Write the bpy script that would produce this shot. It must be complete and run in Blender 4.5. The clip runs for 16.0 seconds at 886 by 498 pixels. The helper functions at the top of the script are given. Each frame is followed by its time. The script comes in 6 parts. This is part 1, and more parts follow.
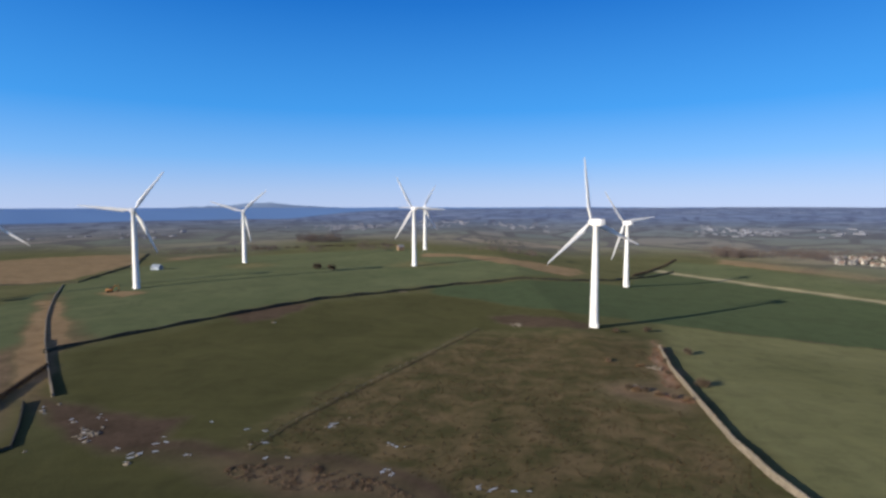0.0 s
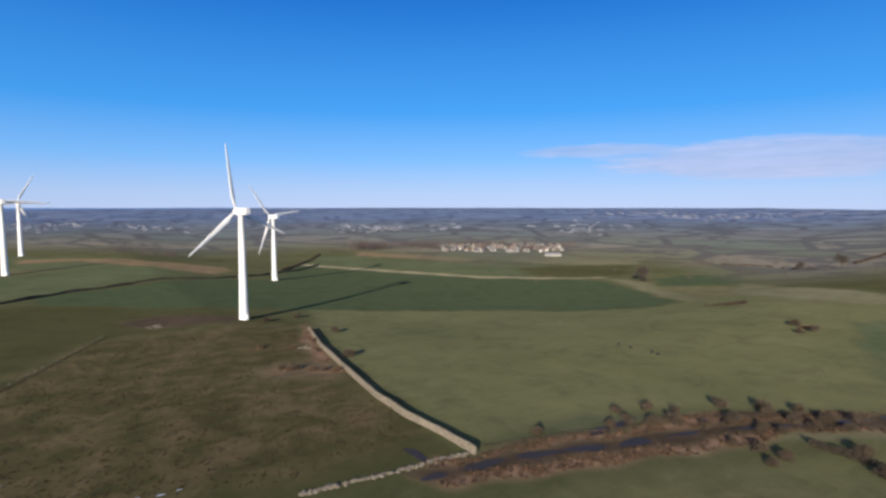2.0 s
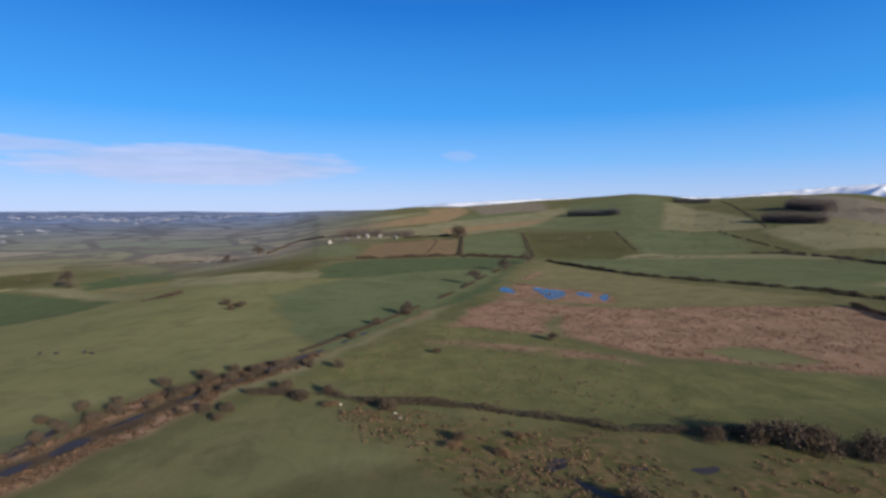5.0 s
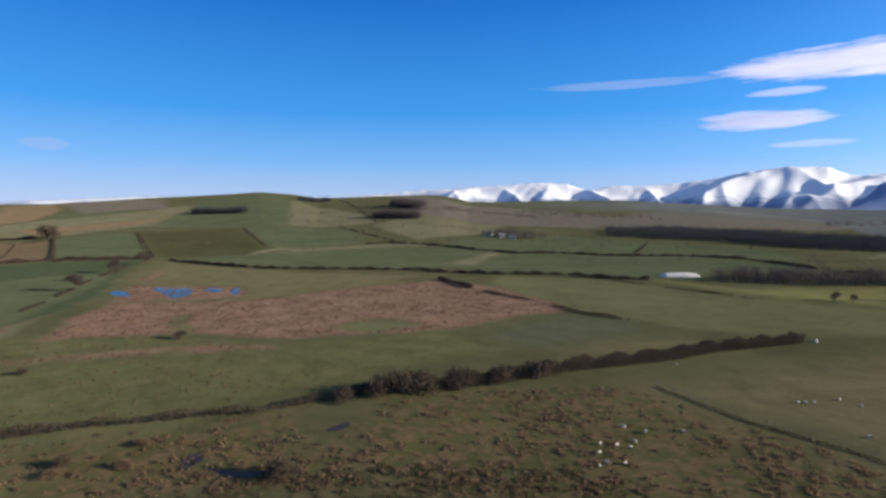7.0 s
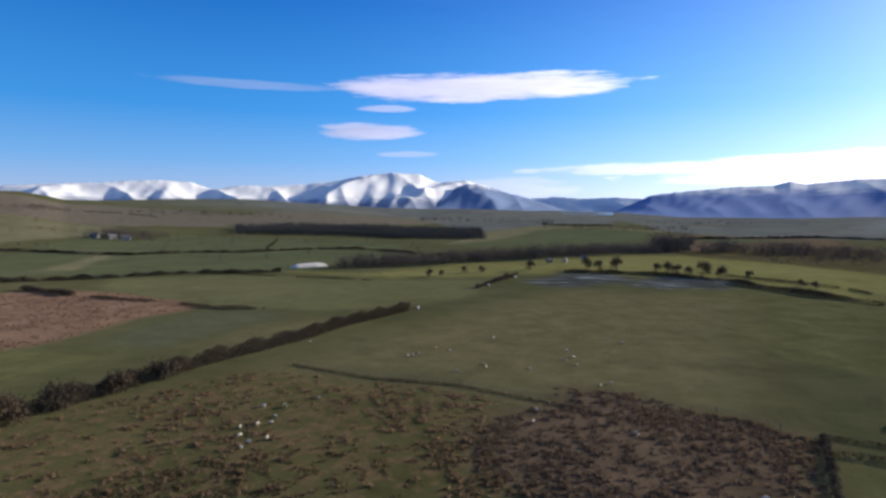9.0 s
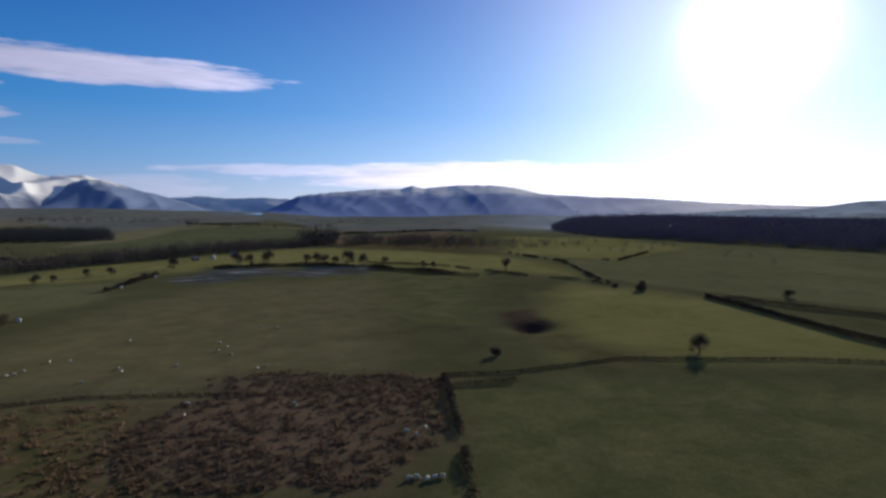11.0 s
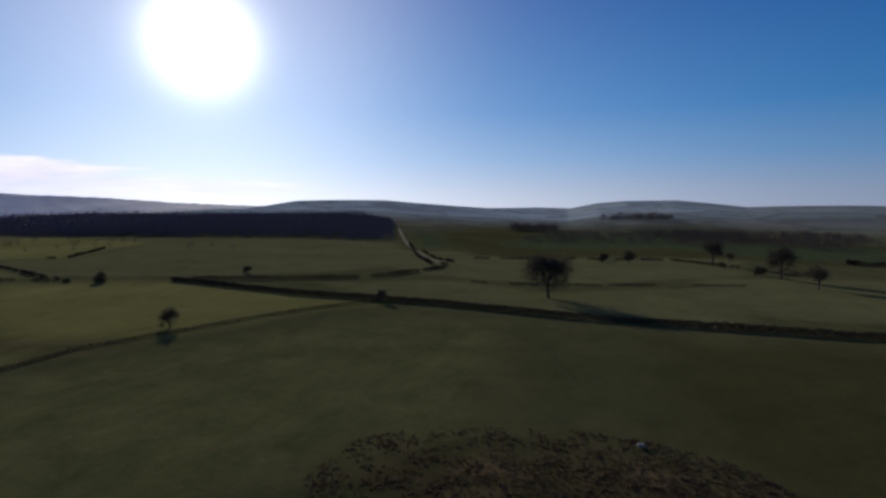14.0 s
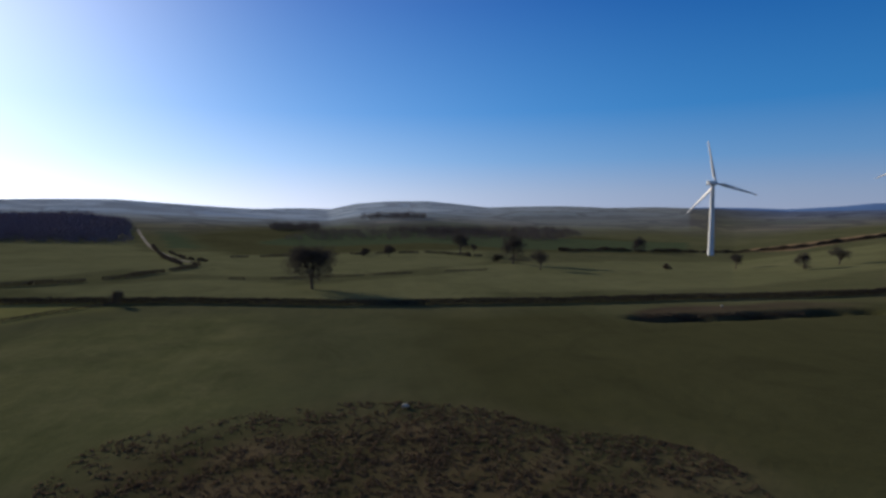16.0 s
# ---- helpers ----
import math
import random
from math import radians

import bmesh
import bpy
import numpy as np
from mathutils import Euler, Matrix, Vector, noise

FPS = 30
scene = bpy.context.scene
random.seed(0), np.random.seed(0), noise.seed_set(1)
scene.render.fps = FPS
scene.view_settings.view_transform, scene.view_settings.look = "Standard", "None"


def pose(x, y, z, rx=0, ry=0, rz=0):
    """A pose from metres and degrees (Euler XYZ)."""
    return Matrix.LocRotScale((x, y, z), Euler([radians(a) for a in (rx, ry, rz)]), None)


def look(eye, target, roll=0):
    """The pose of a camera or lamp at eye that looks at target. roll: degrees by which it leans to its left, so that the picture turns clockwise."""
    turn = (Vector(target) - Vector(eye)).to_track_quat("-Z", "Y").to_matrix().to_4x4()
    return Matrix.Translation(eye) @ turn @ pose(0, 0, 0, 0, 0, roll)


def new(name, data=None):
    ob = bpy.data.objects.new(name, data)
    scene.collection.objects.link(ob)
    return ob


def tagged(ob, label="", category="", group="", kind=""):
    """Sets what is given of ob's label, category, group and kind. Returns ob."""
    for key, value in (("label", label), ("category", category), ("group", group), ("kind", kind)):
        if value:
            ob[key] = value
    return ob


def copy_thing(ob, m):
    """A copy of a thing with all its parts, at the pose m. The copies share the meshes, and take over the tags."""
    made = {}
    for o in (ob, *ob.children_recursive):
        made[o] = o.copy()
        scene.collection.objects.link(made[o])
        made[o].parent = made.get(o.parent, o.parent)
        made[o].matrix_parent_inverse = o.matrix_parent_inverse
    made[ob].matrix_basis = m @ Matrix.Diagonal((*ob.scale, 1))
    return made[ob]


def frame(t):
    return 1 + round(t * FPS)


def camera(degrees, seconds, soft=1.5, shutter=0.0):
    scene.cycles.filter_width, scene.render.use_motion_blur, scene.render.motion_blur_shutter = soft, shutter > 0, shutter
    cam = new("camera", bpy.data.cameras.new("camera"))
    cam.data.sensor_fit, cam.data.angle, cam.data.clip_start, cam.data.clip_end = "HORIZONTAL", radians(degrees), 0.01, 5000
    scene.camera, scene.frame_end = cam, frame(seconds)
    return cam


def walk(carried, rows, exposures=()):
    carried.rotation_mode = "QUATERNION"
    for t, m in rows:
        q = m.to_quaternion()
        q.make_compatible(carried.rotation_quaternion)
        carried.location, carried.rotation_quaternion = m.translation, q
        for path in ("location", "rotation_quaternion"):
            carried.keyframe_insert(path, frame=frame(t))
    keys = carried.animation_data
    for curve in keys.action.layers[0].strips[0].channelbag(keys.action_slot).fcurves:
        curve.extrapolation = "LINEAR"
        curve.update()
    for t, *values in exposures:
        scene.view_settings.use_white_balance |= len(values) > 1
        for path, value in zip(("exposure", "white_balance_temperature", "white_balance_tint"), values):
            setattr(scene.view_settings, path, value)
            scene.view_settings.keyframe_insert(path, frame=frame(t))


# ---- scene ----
cam = camera(78.0, 16.0, soft=2.8)
# seconds, height, yaw, pitch, roll: the camera hangs over one spot, turns right and sinks
PATH = [
    (0, 57.3, 0.00, -4.45, 0.14),
    (0.5, 55.7, -9.02, -4.43, 0.14),
    (1, 54.3, -18.02, -4.42, 0.13),
    (1.5, 52.9, -26.89, -4.40, 0.12),
    (2, 51.5, -35.84, -4.39, 0.10),
    (2.5, 50.3, -44.71, -4.38, 0.09),
    (3, 49.1, -53.66, -4.37, 0.10),
    (3.5, 47.9, -62.56, -4.31, 0.12),
    (4, 46.8, -71.78, -4.23, 0.14),
    (4.2, 46.4, -75.60, -4.16, 0.14),
    (6.3, 42.1, -115.13, -4.20, 0.09),
    (6.5, 41.7, -118.90, -4.19, 0.08),
    (7, 40.8, -128.23, -4.20, 0.07),
    (7.5, 39.8, -137.60, -4.20, 0.07),
    (8, 38.9, -146.96, -4.21, 0.09),
    (8.5, 38.0, -156.36, -4.22, 0.11),
    (9, 36.7, -165.57, -4.22, 0.13),
    (9.2, 36.2, -169.29, -4.22, 0.14),
    (11.3, 31.7, -206.30, -4.21, 0.10),
    (11.5, 31.2, -209.88, -4.20, 0.11),
    (12, 30.2, -218.88, -4.20, 0.15),
    (12.5, 29.1, -227.84, -4.24, 0.20),
    (13, 28.0, -236.76, -4.28, 0.25),
    (13.5, 27.0, -245.00, -4.30, 0.27),
    (14, 26.1, -253.40, -4.31, 0.26),
    (14.1, 25.9, -254.20, -4.31, 0.26),
    (14.2, 25.7, -254.55, -4.31, 0.25),
    (14.3, 25.5, -254.62, -4.30, 0.25),
    (14.4, 25.3, -254.62, -4.30, 0.25),
    (14.5, 25.1, -254.66, -4.30, 0.25),
    (14.6, 25.0, -255.45, -4.30, 0.25),
    (14.7, 24.8, -256.40, -4.30, 0.25),
    (14.8, 24.6, -258.00, -4.31, 0.25),
    (15, 24.3, -261.11, -4.31, 0.25),
    (15.5, 23.5, -269.60, -4.31, 0.27),
    (16, 22.9, -277.94, -4.30, 0.29),
]
EXPOSURES = [(0, 0.5), (1.5, 0.5), (3.5, 0.5), (5.2, 0.54), (7.0, 0.5), (8.5, 0.42), (9.2, 0.36), (11.3, -0.45), (12.5, -0.8), (14.0, -0.85), (15.0, -0.9), (15.5, -0.7), (16, -0.36)]
walk(cam, [(t, pose(0, 0, z, 90 + pitch, roll, yaw)) for t, z, yaw, pitch, roll in PATH], EXPOSURES)

# ---- sky and sun ----
SUN_AZ, SUN_EL = 129.8, 15.4
sa, se = radians(SUN_AZ), radians(SUN_EL)
SUN_WAY = Vector((-math.sin(sa) * math.cos(se), math.cos(sa) * math.cos(se), math.sin(se)))
world = bpy.data.worlds.new("world")
scene.world = world
world.use_nodes = True
wn, wl = world.node_tree.nodes, world.node_tree.links


def wmath(op, a, b=0.0, c=None, clamp=False):
    x = wn.new("ShaderNodeMath")
    x.operation, x.use_clamp = op, clamp
    for s, v in zip(x.inputs, (a, b) if c is None else (a, b, c)):
        if isinstance(v, (int, float)):
            s.default_value = v
        else:
            wl.new(v, s)
    return x.outputs[0]


def wmix(fac, a, b, mode="MIX"):
    x = wn.new("ShaderNodeMix")
    x.data_type, x.blend_type = "RGBA", mode
    for s, v in ((x.inputs["Factor"], fac), (x.inputs["A"], a), (x.inputs["B"], b)):
        if isinstance(v, (int, float)):
            s.default_value = v
        elif isinstance(v, tuple):
            s.default_value = (*v, 1.0)
        else:
            wl.new(v, s)
    return x.outputs["Result"]


sky = wn.new("ShaderNodeTexSky")
sky.sky_type, sky.sun_disc = "NISHITA", False
sky.sun_elevation, sky.sun_rotation = SUN_EL * math.pi / 180, -SUN_AZ * math.pi / 180
sky.altitude, sky.air_density, sky.dust_density, sky.ozone_density = 100, 1.0, 0.3, 4.0
way = wn.new("ShaderNodeTexCoord").outputs["Generated"]
sep = wn.new("ShaderNodeSeparateXYZ")
wl.new(way, sep.inputs[0])
el = wmath("MULTIPLY", wmath("ARCSINE", sep.outputs["Z"]), 57.2958)
az = wmath("MULTIPLY", wmath("ARCTAN2", wmath("MULTIPLY", sep.outputs["X"], -1.0), sep.outputs["Y"]), 57.2958)
# clear winter blue, paler towards the horizon
blue = wn.new("ShaderNodeValToRGB")
wl.new(wmath("DIVIDE", el, 60.0, clamp=True), blue.inputs["Fac"])
for k, (p, c) in enumerate([(0.0, (0.275, 0.345, 0.51)), (0.025, (0.24, 0.33, 0.51)), (0.08, (0.113, 0.274, 0.54)), (0.16, (0.029, 0.192, 0.50)), (0.33, (0.005, 0.097, 0.36)), (0.55, (0.045, 0.078, 0.17)), (1.0, (0.052, 0.076, 0.14))]):
    e = blue.color_ramp.elements[k] if k < 2 else blue.color_ramp.elements.new(p)
    e.position, e.color = p, (*c, 1.0)
dot = wn.new("ShaderNodeVectorMath")
dot.operation = "DOT_PRODUCT"
wl.new(way, dot.inputs[0])
dot.inputs[1].default_value = SUN_WAY
near_sun = wmath("MULTIPLY_ADD", dot.outputs["Value"], 0.5, 0.5)
across = wmath("MULTIPLY_ADD", wmath("MULTIPLY", dot.outputs["Value"], dot.outputs["Value"]), 0.19, 1.27)
gain = wmath("MULTIPLY_ADD", wmath("POWER", near_sun, 4.0), 0.98, across)
tone = wmix(1.0, blue.outputs["Color"], gain, "MULTIPLY")
tone = wmix(wmath("MULTIPLY", wmath("POWER", near_sun, 7.0), 0.15), tone, wmix(1.0, (0.46, 0.5, 0.62), gain, "MULTIPLY"))
tone = wmix(0.12, tone, wmix(1.0, sky.outputs[0], (0.05, 0.05, 0.05), "MULTIPLY"))
# the bright ring of sky round the low sun
low_glow = wmath("MULTIPLY", wmath("POWER", near_sun, 9.0), wmath("POWER", 2.718, wmath("MULTIPLY", wmath("ABSOLUTE", el), -0.16)))
aureole = wmath("ADD", wmath("MULTIPLY", low_glow, 1.0), wmath("ADD", wmath("MULTIPLY", wmath("POWER", near_sun, 950.0), 3.6), wmath("MULTIPLY", wmath("POWER", near_sun, 45.0), 0.75)))
tone = wmix(1.0, tone, wmix(1.0, (1.0, 0.97, 0.92), aureole, "MULTIPLY"), "ADD")
# a few thin lens-shaped clouds: azimuth, elevation, half width, half height, tilt, density
stretch = wn.new("ShaderNodeMapping")
stretch.inputs["Scale"].default_value = (5.0, 5.0, 42.0)
wl.new(way, stretch.inputs["Vector"])
wisp = wn.new("ShaderNodeTexNoise")
wisp.inputs["Scale"].default_value, wisp.inputs["Detail"].default_value, wisp.inputs["Roughness"].default_value = 1.6, 7.0, 0.62
wl.new(stretch.outputs[0], wisp.inputs["Vector"])
grain = wmath("SUBTRACT", wisp.outputs["Fac"], 0.5)
CLOUDS_AT = [
    (-169.6, 12.14, 17.0, 1.5, 0.0, 0.78),
    (-147.0, 11.9, 10.5, 0.42, 0.0, 0.22),
    (-157.8, 7.84, 5.6, 0.85, 0.0, 0.72),
    (-159.8, 10.11, 3.0, 0.36, 0.0, 0.45),
    (-67.2, 4.24, 15.6, 1.90, 0.0, 0.52),
    (-51.2, 5.55, 8.4, 0.71, 0.0, 0.40),
    (156.0, 4.42, 5.7, 0.47, 0.0, 0.95),
    (155.1, 3.21, 20.9, 1.41, 0.0, 0.90),
    (158.4, 3.52, 16.0, 1.46, 0.0, 0.80),
    (171.2, 3.56, 2.4, 0.37, 0.0, 0.50),
    (171.6, 3.86, 15.1, 0.67, 0.0, 0.50),
    (-162.0, 5.57, 3.3, 0.31, 0.0, 0.30),
    (141.2, 2.02, 21.9, 1.23, 0.0, 0.50),
    (-92.4, 5.54, 1.9, 0.59, 0.0, 0.20),
    (-172.6, 2.04, 7.4, 1.26, 0.0, 0.30),
]
cover = None
for c_az, c_el, hw, hh, tilt, dens in CLOUDS_AT:
    du = wmath("SUBTRACT", az, c_az)
    du = wmath("SUBTRACT", wmath("MODULO", wmath("ADD", du, 540.0), 360.0), 180.0)
    u = wmath("DIVIDE", du, hw)
    v = wmath("DIVIDE", wmath("SUBTRACT", wmath("SUBTRACT", el, c_el), wmath("MULTIPLY", du, tilt)), hh)
    d = wmath("SUBTRACT", 1.0, wmath("ADD", wmath("MULTIPLY", u, u), wmath("MULTIPLY", v, v)))
    m = wmath("MULTIPLY", wmath("MULTIPLY_ADD", grain, 2.1, d), 1.25, clamp=True)
    m = wmath("MULTIPLY", m, wmath("SUBTRACT", 2.0, m))
    m = wmath("MULTIPLY", m, dens)
    cover = m if cover is None else wmath("MAXIMUM", cover, m)
white = wmix(1.0, (0.40, 0.38, 0.50), wmath("MULTIPLY_ADD", wmath("POWER", near_sun, 5.0), 3.6, 1.05), "MULTIPLY")
white = wmix(1.0, white, wmath("MULTIPLY_ADD", grain, 0.8, 1.0), "MULTIPLY")
tone = wmix(cover, tone, white)
wl.new(tone, wn["Background"].inputs["Color"])
wn["Background"].inputs["Strength"].default_value = 1.0
sun = new("sun", bpy.data.lights.new("sun", "SUN"))
sun.data.energy, sun.data.angle, sun.data.color = 5.0, radians(0.53), (1.0, 0.87, 0.66)
sun.matrix_world = look(SUN_WAY * 300, (0, 0, 0))
# ---- the lie of the land ----
# skyline: azimuth (degrees, left of +y), its height over the eye in degrees
SKYLINE = [(-180, -0.75), (-176, -0.5), (-163, -0.25), (-154.6, 0.4), (-145.7, 0.65), (-137, 0.55), (-133, 0.66), (-130.9, 0.8), (-129.7, 1.15),
           (-128, 1.5), (-126, 1.6), (-122.7, 1.52), (-118.6, 1.28), (-115.3, 1.1), (-113, 1.32), (-109.8, 1.41), (-107, 1.1), (-103.5, 0.78), (-93.6, 0.38),
           (-88, 0.22), (-81, -0.25), (-75, -0.35), (-66, -0.1), (44, -0.1), (50, -0.5), (59, -0.42), (69.6, -0.04), (78, 0.1),
           (83.6, 0.52), (88, 0.45), (91, 0.25), (93.8, -0.3), (104, 0.05), (112.6, 0.5), (115, 0.5), (121.5, 0.57),
           (125.8, 0.0), (134, -0.8), (147, -1.29), (164.5, -1.3), (171, -1.35), (177, -0.9), (180, -0.75)]
EYES = [(-180, 35.0), (-170, 36.8), (-140, 40.5), (-115, 42.1), (-76, 46.4), (-45, 50.3), (0, 57.3), (38, 57.3), (55, 22.9),
        (82, 22.9), (100, 24.6), (116, 26.8), (132, 28.9), (150, 31.4), (180, 35.0)]
# gentle swells of the plateau: x, y, height, radius
SWELLS = [(-20, 560, 6.0, 230), (-140, 330, 3.5, 130), (-76, -131, -2.2, 6)]
# a dry ditch in the western pasture
TRENCH = ((-105, 57), (-104, 68), (-104, 82), (-105, 96), (-104, 108))


def land(x, y):
    """Height of the ground at x, y (arrays)."""
    x, y = np.asarray(x, float), np.asarray(y, float)
    r = np.hypot(x, y)
    az = np.degrees(np.arctan2(-x, y))
    sky = np.interp(az, *zip(*SKYLINE))
    eye = np.interp(az, *zip(*EYES))
    sea = np.clip((az + 78) / 10, 0, 1) * np.clip((56 - az) / 10, 0, 1)
    far = 2000 + 2900 * sea
    near = 400 + 350 * sea
    top = eye + far * np.tan(np.radians(sky))
    u = np.clip((r - near) / (far - near), 0, 1)
    z = top * u * u * (3 - 2 * u)
    z -= np.clip(r - far, 0, None) * 0.012 * np.clip(sky + 0.4, 0, 1) * (1 - sea)
    # the plateau falls away to the north-east, past the nearest turbine
    e, f, g = np.clip((x - 62) / 225, 0, 1), np.clip((y - 105) / 165, 0, 1), np.clip((r - 620) / 1500, 0, 1)
    z -= 17.5 * (1 - (1 - e) ** 1.5) * f * f * (3 - 2 * f) * (1 - g * g * (3 - 2 * g))
    # and more gently to the west
    e, f, g = np.clip((r - 120) / 300, 0, 1), np.clip((az - 42) / 12, 0, 1) * np.clip((122 - az) / 24, 0, 1), np.clip((r - 700) / 1100, 0, 1)
    z -= (6.6 + 4.6 * np.clip((84 - az) / 22, 0, 1)) * e * e * (3 - 2 * e) * f * (1 - g)
    for sx, sy, h, rad in SWELLS:
        z += h * np.exp(-((x - sx) ** 2 + (y - sy) ** 2) / rad**2)
    for (ax, ay), (bx, by) in zip(TRENCH, TRENCH[1:]):
        t = np.clip(((x - ax) * (bx - ax) + (y - ay) * (by - ay)) / ((bx - ax) ** 2 + (by - ay) ** 2), 0, 1)
        z -= (2.2 + 0.8 * np.sin(x / 1.9 + y / 2.6) + 0.5 * np.sin(y / 1.3)) * np.exp(-((x - ax - t * (bx - ax)) ** 2 + (y - ay - t * (by - ay)) ** 2) / 7.0)
    z += 1.1 * np.sin(x / 71 + 1.3) * np.sin(y / 83 + 0.4) * np.clip(r / 120, 0, 1)
    z += np.clip((r - 600) / 800, 0, 1) * 5 * (np.sin(x / 190 + y / 310) + np.sin(y / 170 - x / 400 + 2)) * (1 - 0.8 * sea)
    return z
# ---- making things ----
def mesh_of(bm, name, mats, smooth=False):
    me = bpy.data.meshes.new(name)
    bm.to_mesh(me)
    bm.free()
    for m in mats if isinstance(mats, (list, tuple)) else [mats]:
        me.materials.append(m)
    if smooth:
        me.polygons.foreach_set("use_smooth", [True] * len(me.polygons))
    return me


def part(name, bm, material, parent=None, label="", smooth=False, m=None):
    ob = new(name, mesh_of(bm, name, material, smooth))
    if parent:
        ob.parent = parent
    if m is not None:
        ob.matrix_basis = m
    return tagged(ob, label) if label else ob


def thing(name, label, category, m=None, group="", kind=""):
    ob = new(name)
    ob.empty_display_size = 0.1
    if m is not None:
        ob.matrix_basis = m
    return tagged(ob, label, category, group, kind)


def raw(name, verts, faces, mats, smooth=False):
    """An object from arrays of corners and faces."""
    me = bpy.data.meshes.new(name)
    me.from_pydata([tuple(v) for v in verts], [], [tuple(f) for f in faces])
    for m in mats if isinstance(mats, (list, tuple)) else [mats]:
        me.materials.append(m)
    if smooth:
        me.polygons.foreach_set("use_smooth", [True] * len(me.polygons))
    me.update()
    return new(name, me)


def lathe(bm, rings, n=24, cap=True):
    """A turned body from (radius, height) rings."""
    loops = []
    for r, z in rings:
        loops.append([bm.verts.new((r * math.cos(2 * math.pi * k / n), r * math.sin(2 * math.pi * k / n), z)) for k in range(n)])
    for a, b in zip(loops, loops[1:]):
        for k in range(n):
            bm.faces.new((a[k], a[(k + 1) % n], b[(k + 1) % n], b[k]))
    if cap:
        bm.faces.new(loops[0][::-1])
        bm.faces.new(loops[-1])
    return bm


def loft(bm, loops, cap=True):
    """Skin over loops of points of one length."""
    rows = [[bm.verts.new(p) for p in lp] for lp in loops]
    n = len(rows[0])
    for a, b in zip(rows, rows[1:]):
        for k in range(n):
            bm.faces.new((a[k], a[(k + 1) % n], b[(k + 1) % n], b[k]))
    if cap:
        bm.faces.new(rows[0][::-1])
        bm.faces.new(rows[-1])
    return bm


def box(bm, x0, y0, z0, x1, y1, z1, bevel=0.0):
    vs = [bm.verts.new(p) for p in ((x0, y0, z0), (x1, y0, z0), (x1, y1, z0), (x0, y1, z0), (x0, y0, z1), (x1, y0, z1), (x1, y1, z1), (x0, y1, z1))]
    fs = [bm.faces.new([vs[i] for i in f]) for f in ((3, 2, 1, 0), (4, 5, 6, 7), (0, 1, 5, 4), (1, 2, 6, 5), (2, 3, 7, 6), (3, 0, 4, 7))]
    if bevel:
        es = {e for f in fs for e in f.edges}
        bmesh.ops.bevel(bm, geom=list(es), offset=bevel, segments=2, affect="EDGES", profile=0.5)
    return bm


def height(x, y):
    return float(land(x, y))


def on_ground(x, y, turn=0.0, size=1.0, sink=0.0):
    return Matrix.Translation((x, y, height(x, y) - sink)) @ Matrix.Rotation(radians(turn), 4, "Z") @ Matrix.Scale(size, 4)
# ---- materials ----
def material(name):
    m = bpy.data.materials.new(name)
    m.use_nodes = True
    return m, m.node_tree.nodes, m.node_tree.links, m.node_tree.nodes["Principled BSDF"]


def rgb(*c):
    return (*c, 1.0)


def noise_node(n, l, scale, detail=4, rough=0.6, vec=None, dist=0.0):
    t = n.new("ShaderNodeTexNoise")
    t.inputs["Scale"].default_value, t.inputs["Detail"].default_value = scale, detail
    t.inputs["Roughness"].default_value, t.inputs["Distortion"].default_value = rough, dist
    if vec is not None:
        l.new(vec, t.inputs["Vector"])
    return t.outputs["Fac"]


def ramp(n, l, fac, *stops):
    r = n.new("ShaderNodeValToRGB")
    while len(r.color_ramp.elements) < len(stops):
        r.color_ramp.elements.new(0.5)
    for e, (p, c) in zip(r.color_ramp.elements, stops):
        e.position, e.color = p, c if len(c) == 4 else rgb(*c)
    l.new(fac, r.inputs["Fac"])
    return r.outputs["Color"]


def mix(n, l, fac, a, b, mode="MIX"):
    x = n.new("ShaderNodeMix")
    x.data_type, x.blend_type = "RGBA", mode
    for s, v in ((x.inputs["Factor"], fac), (x.inputs["A"], a), (x.inputs["B"], b)):
        if isinstance(v, (int, float)):
            s.default_value = v
        elif isinstance(v, tuple):
            s.default_value = v if len(v) == 4 else rgb(*v)
        else:
            l.new(v, s)
    return x.outputs["Result"]


def maths(n, l, op, a, b=0.0, clamp=False):
    x = n.new("ShaderNodeMath")
    x.operation, x.use_clamp = op, clamp
    for s, v in zip(x.inputs, (a, b)):
        if isinstance(v, (int, float)):
            s.default_value = v
        else:
            l.new(v, s)
    return x.outputs[0]


def bump(n, l, bsdf, fac, strength=0.3, distance=0.1):
    b = n.new("ShaderNodeBump")
    b.inputs["Strength"].default_value, b.inputs["Distance"].default_value = strength, distance
    l.new(fac, b.inputs["Height"])
    l.new(b.outputs[0], bsdf.inputs["Normal"])


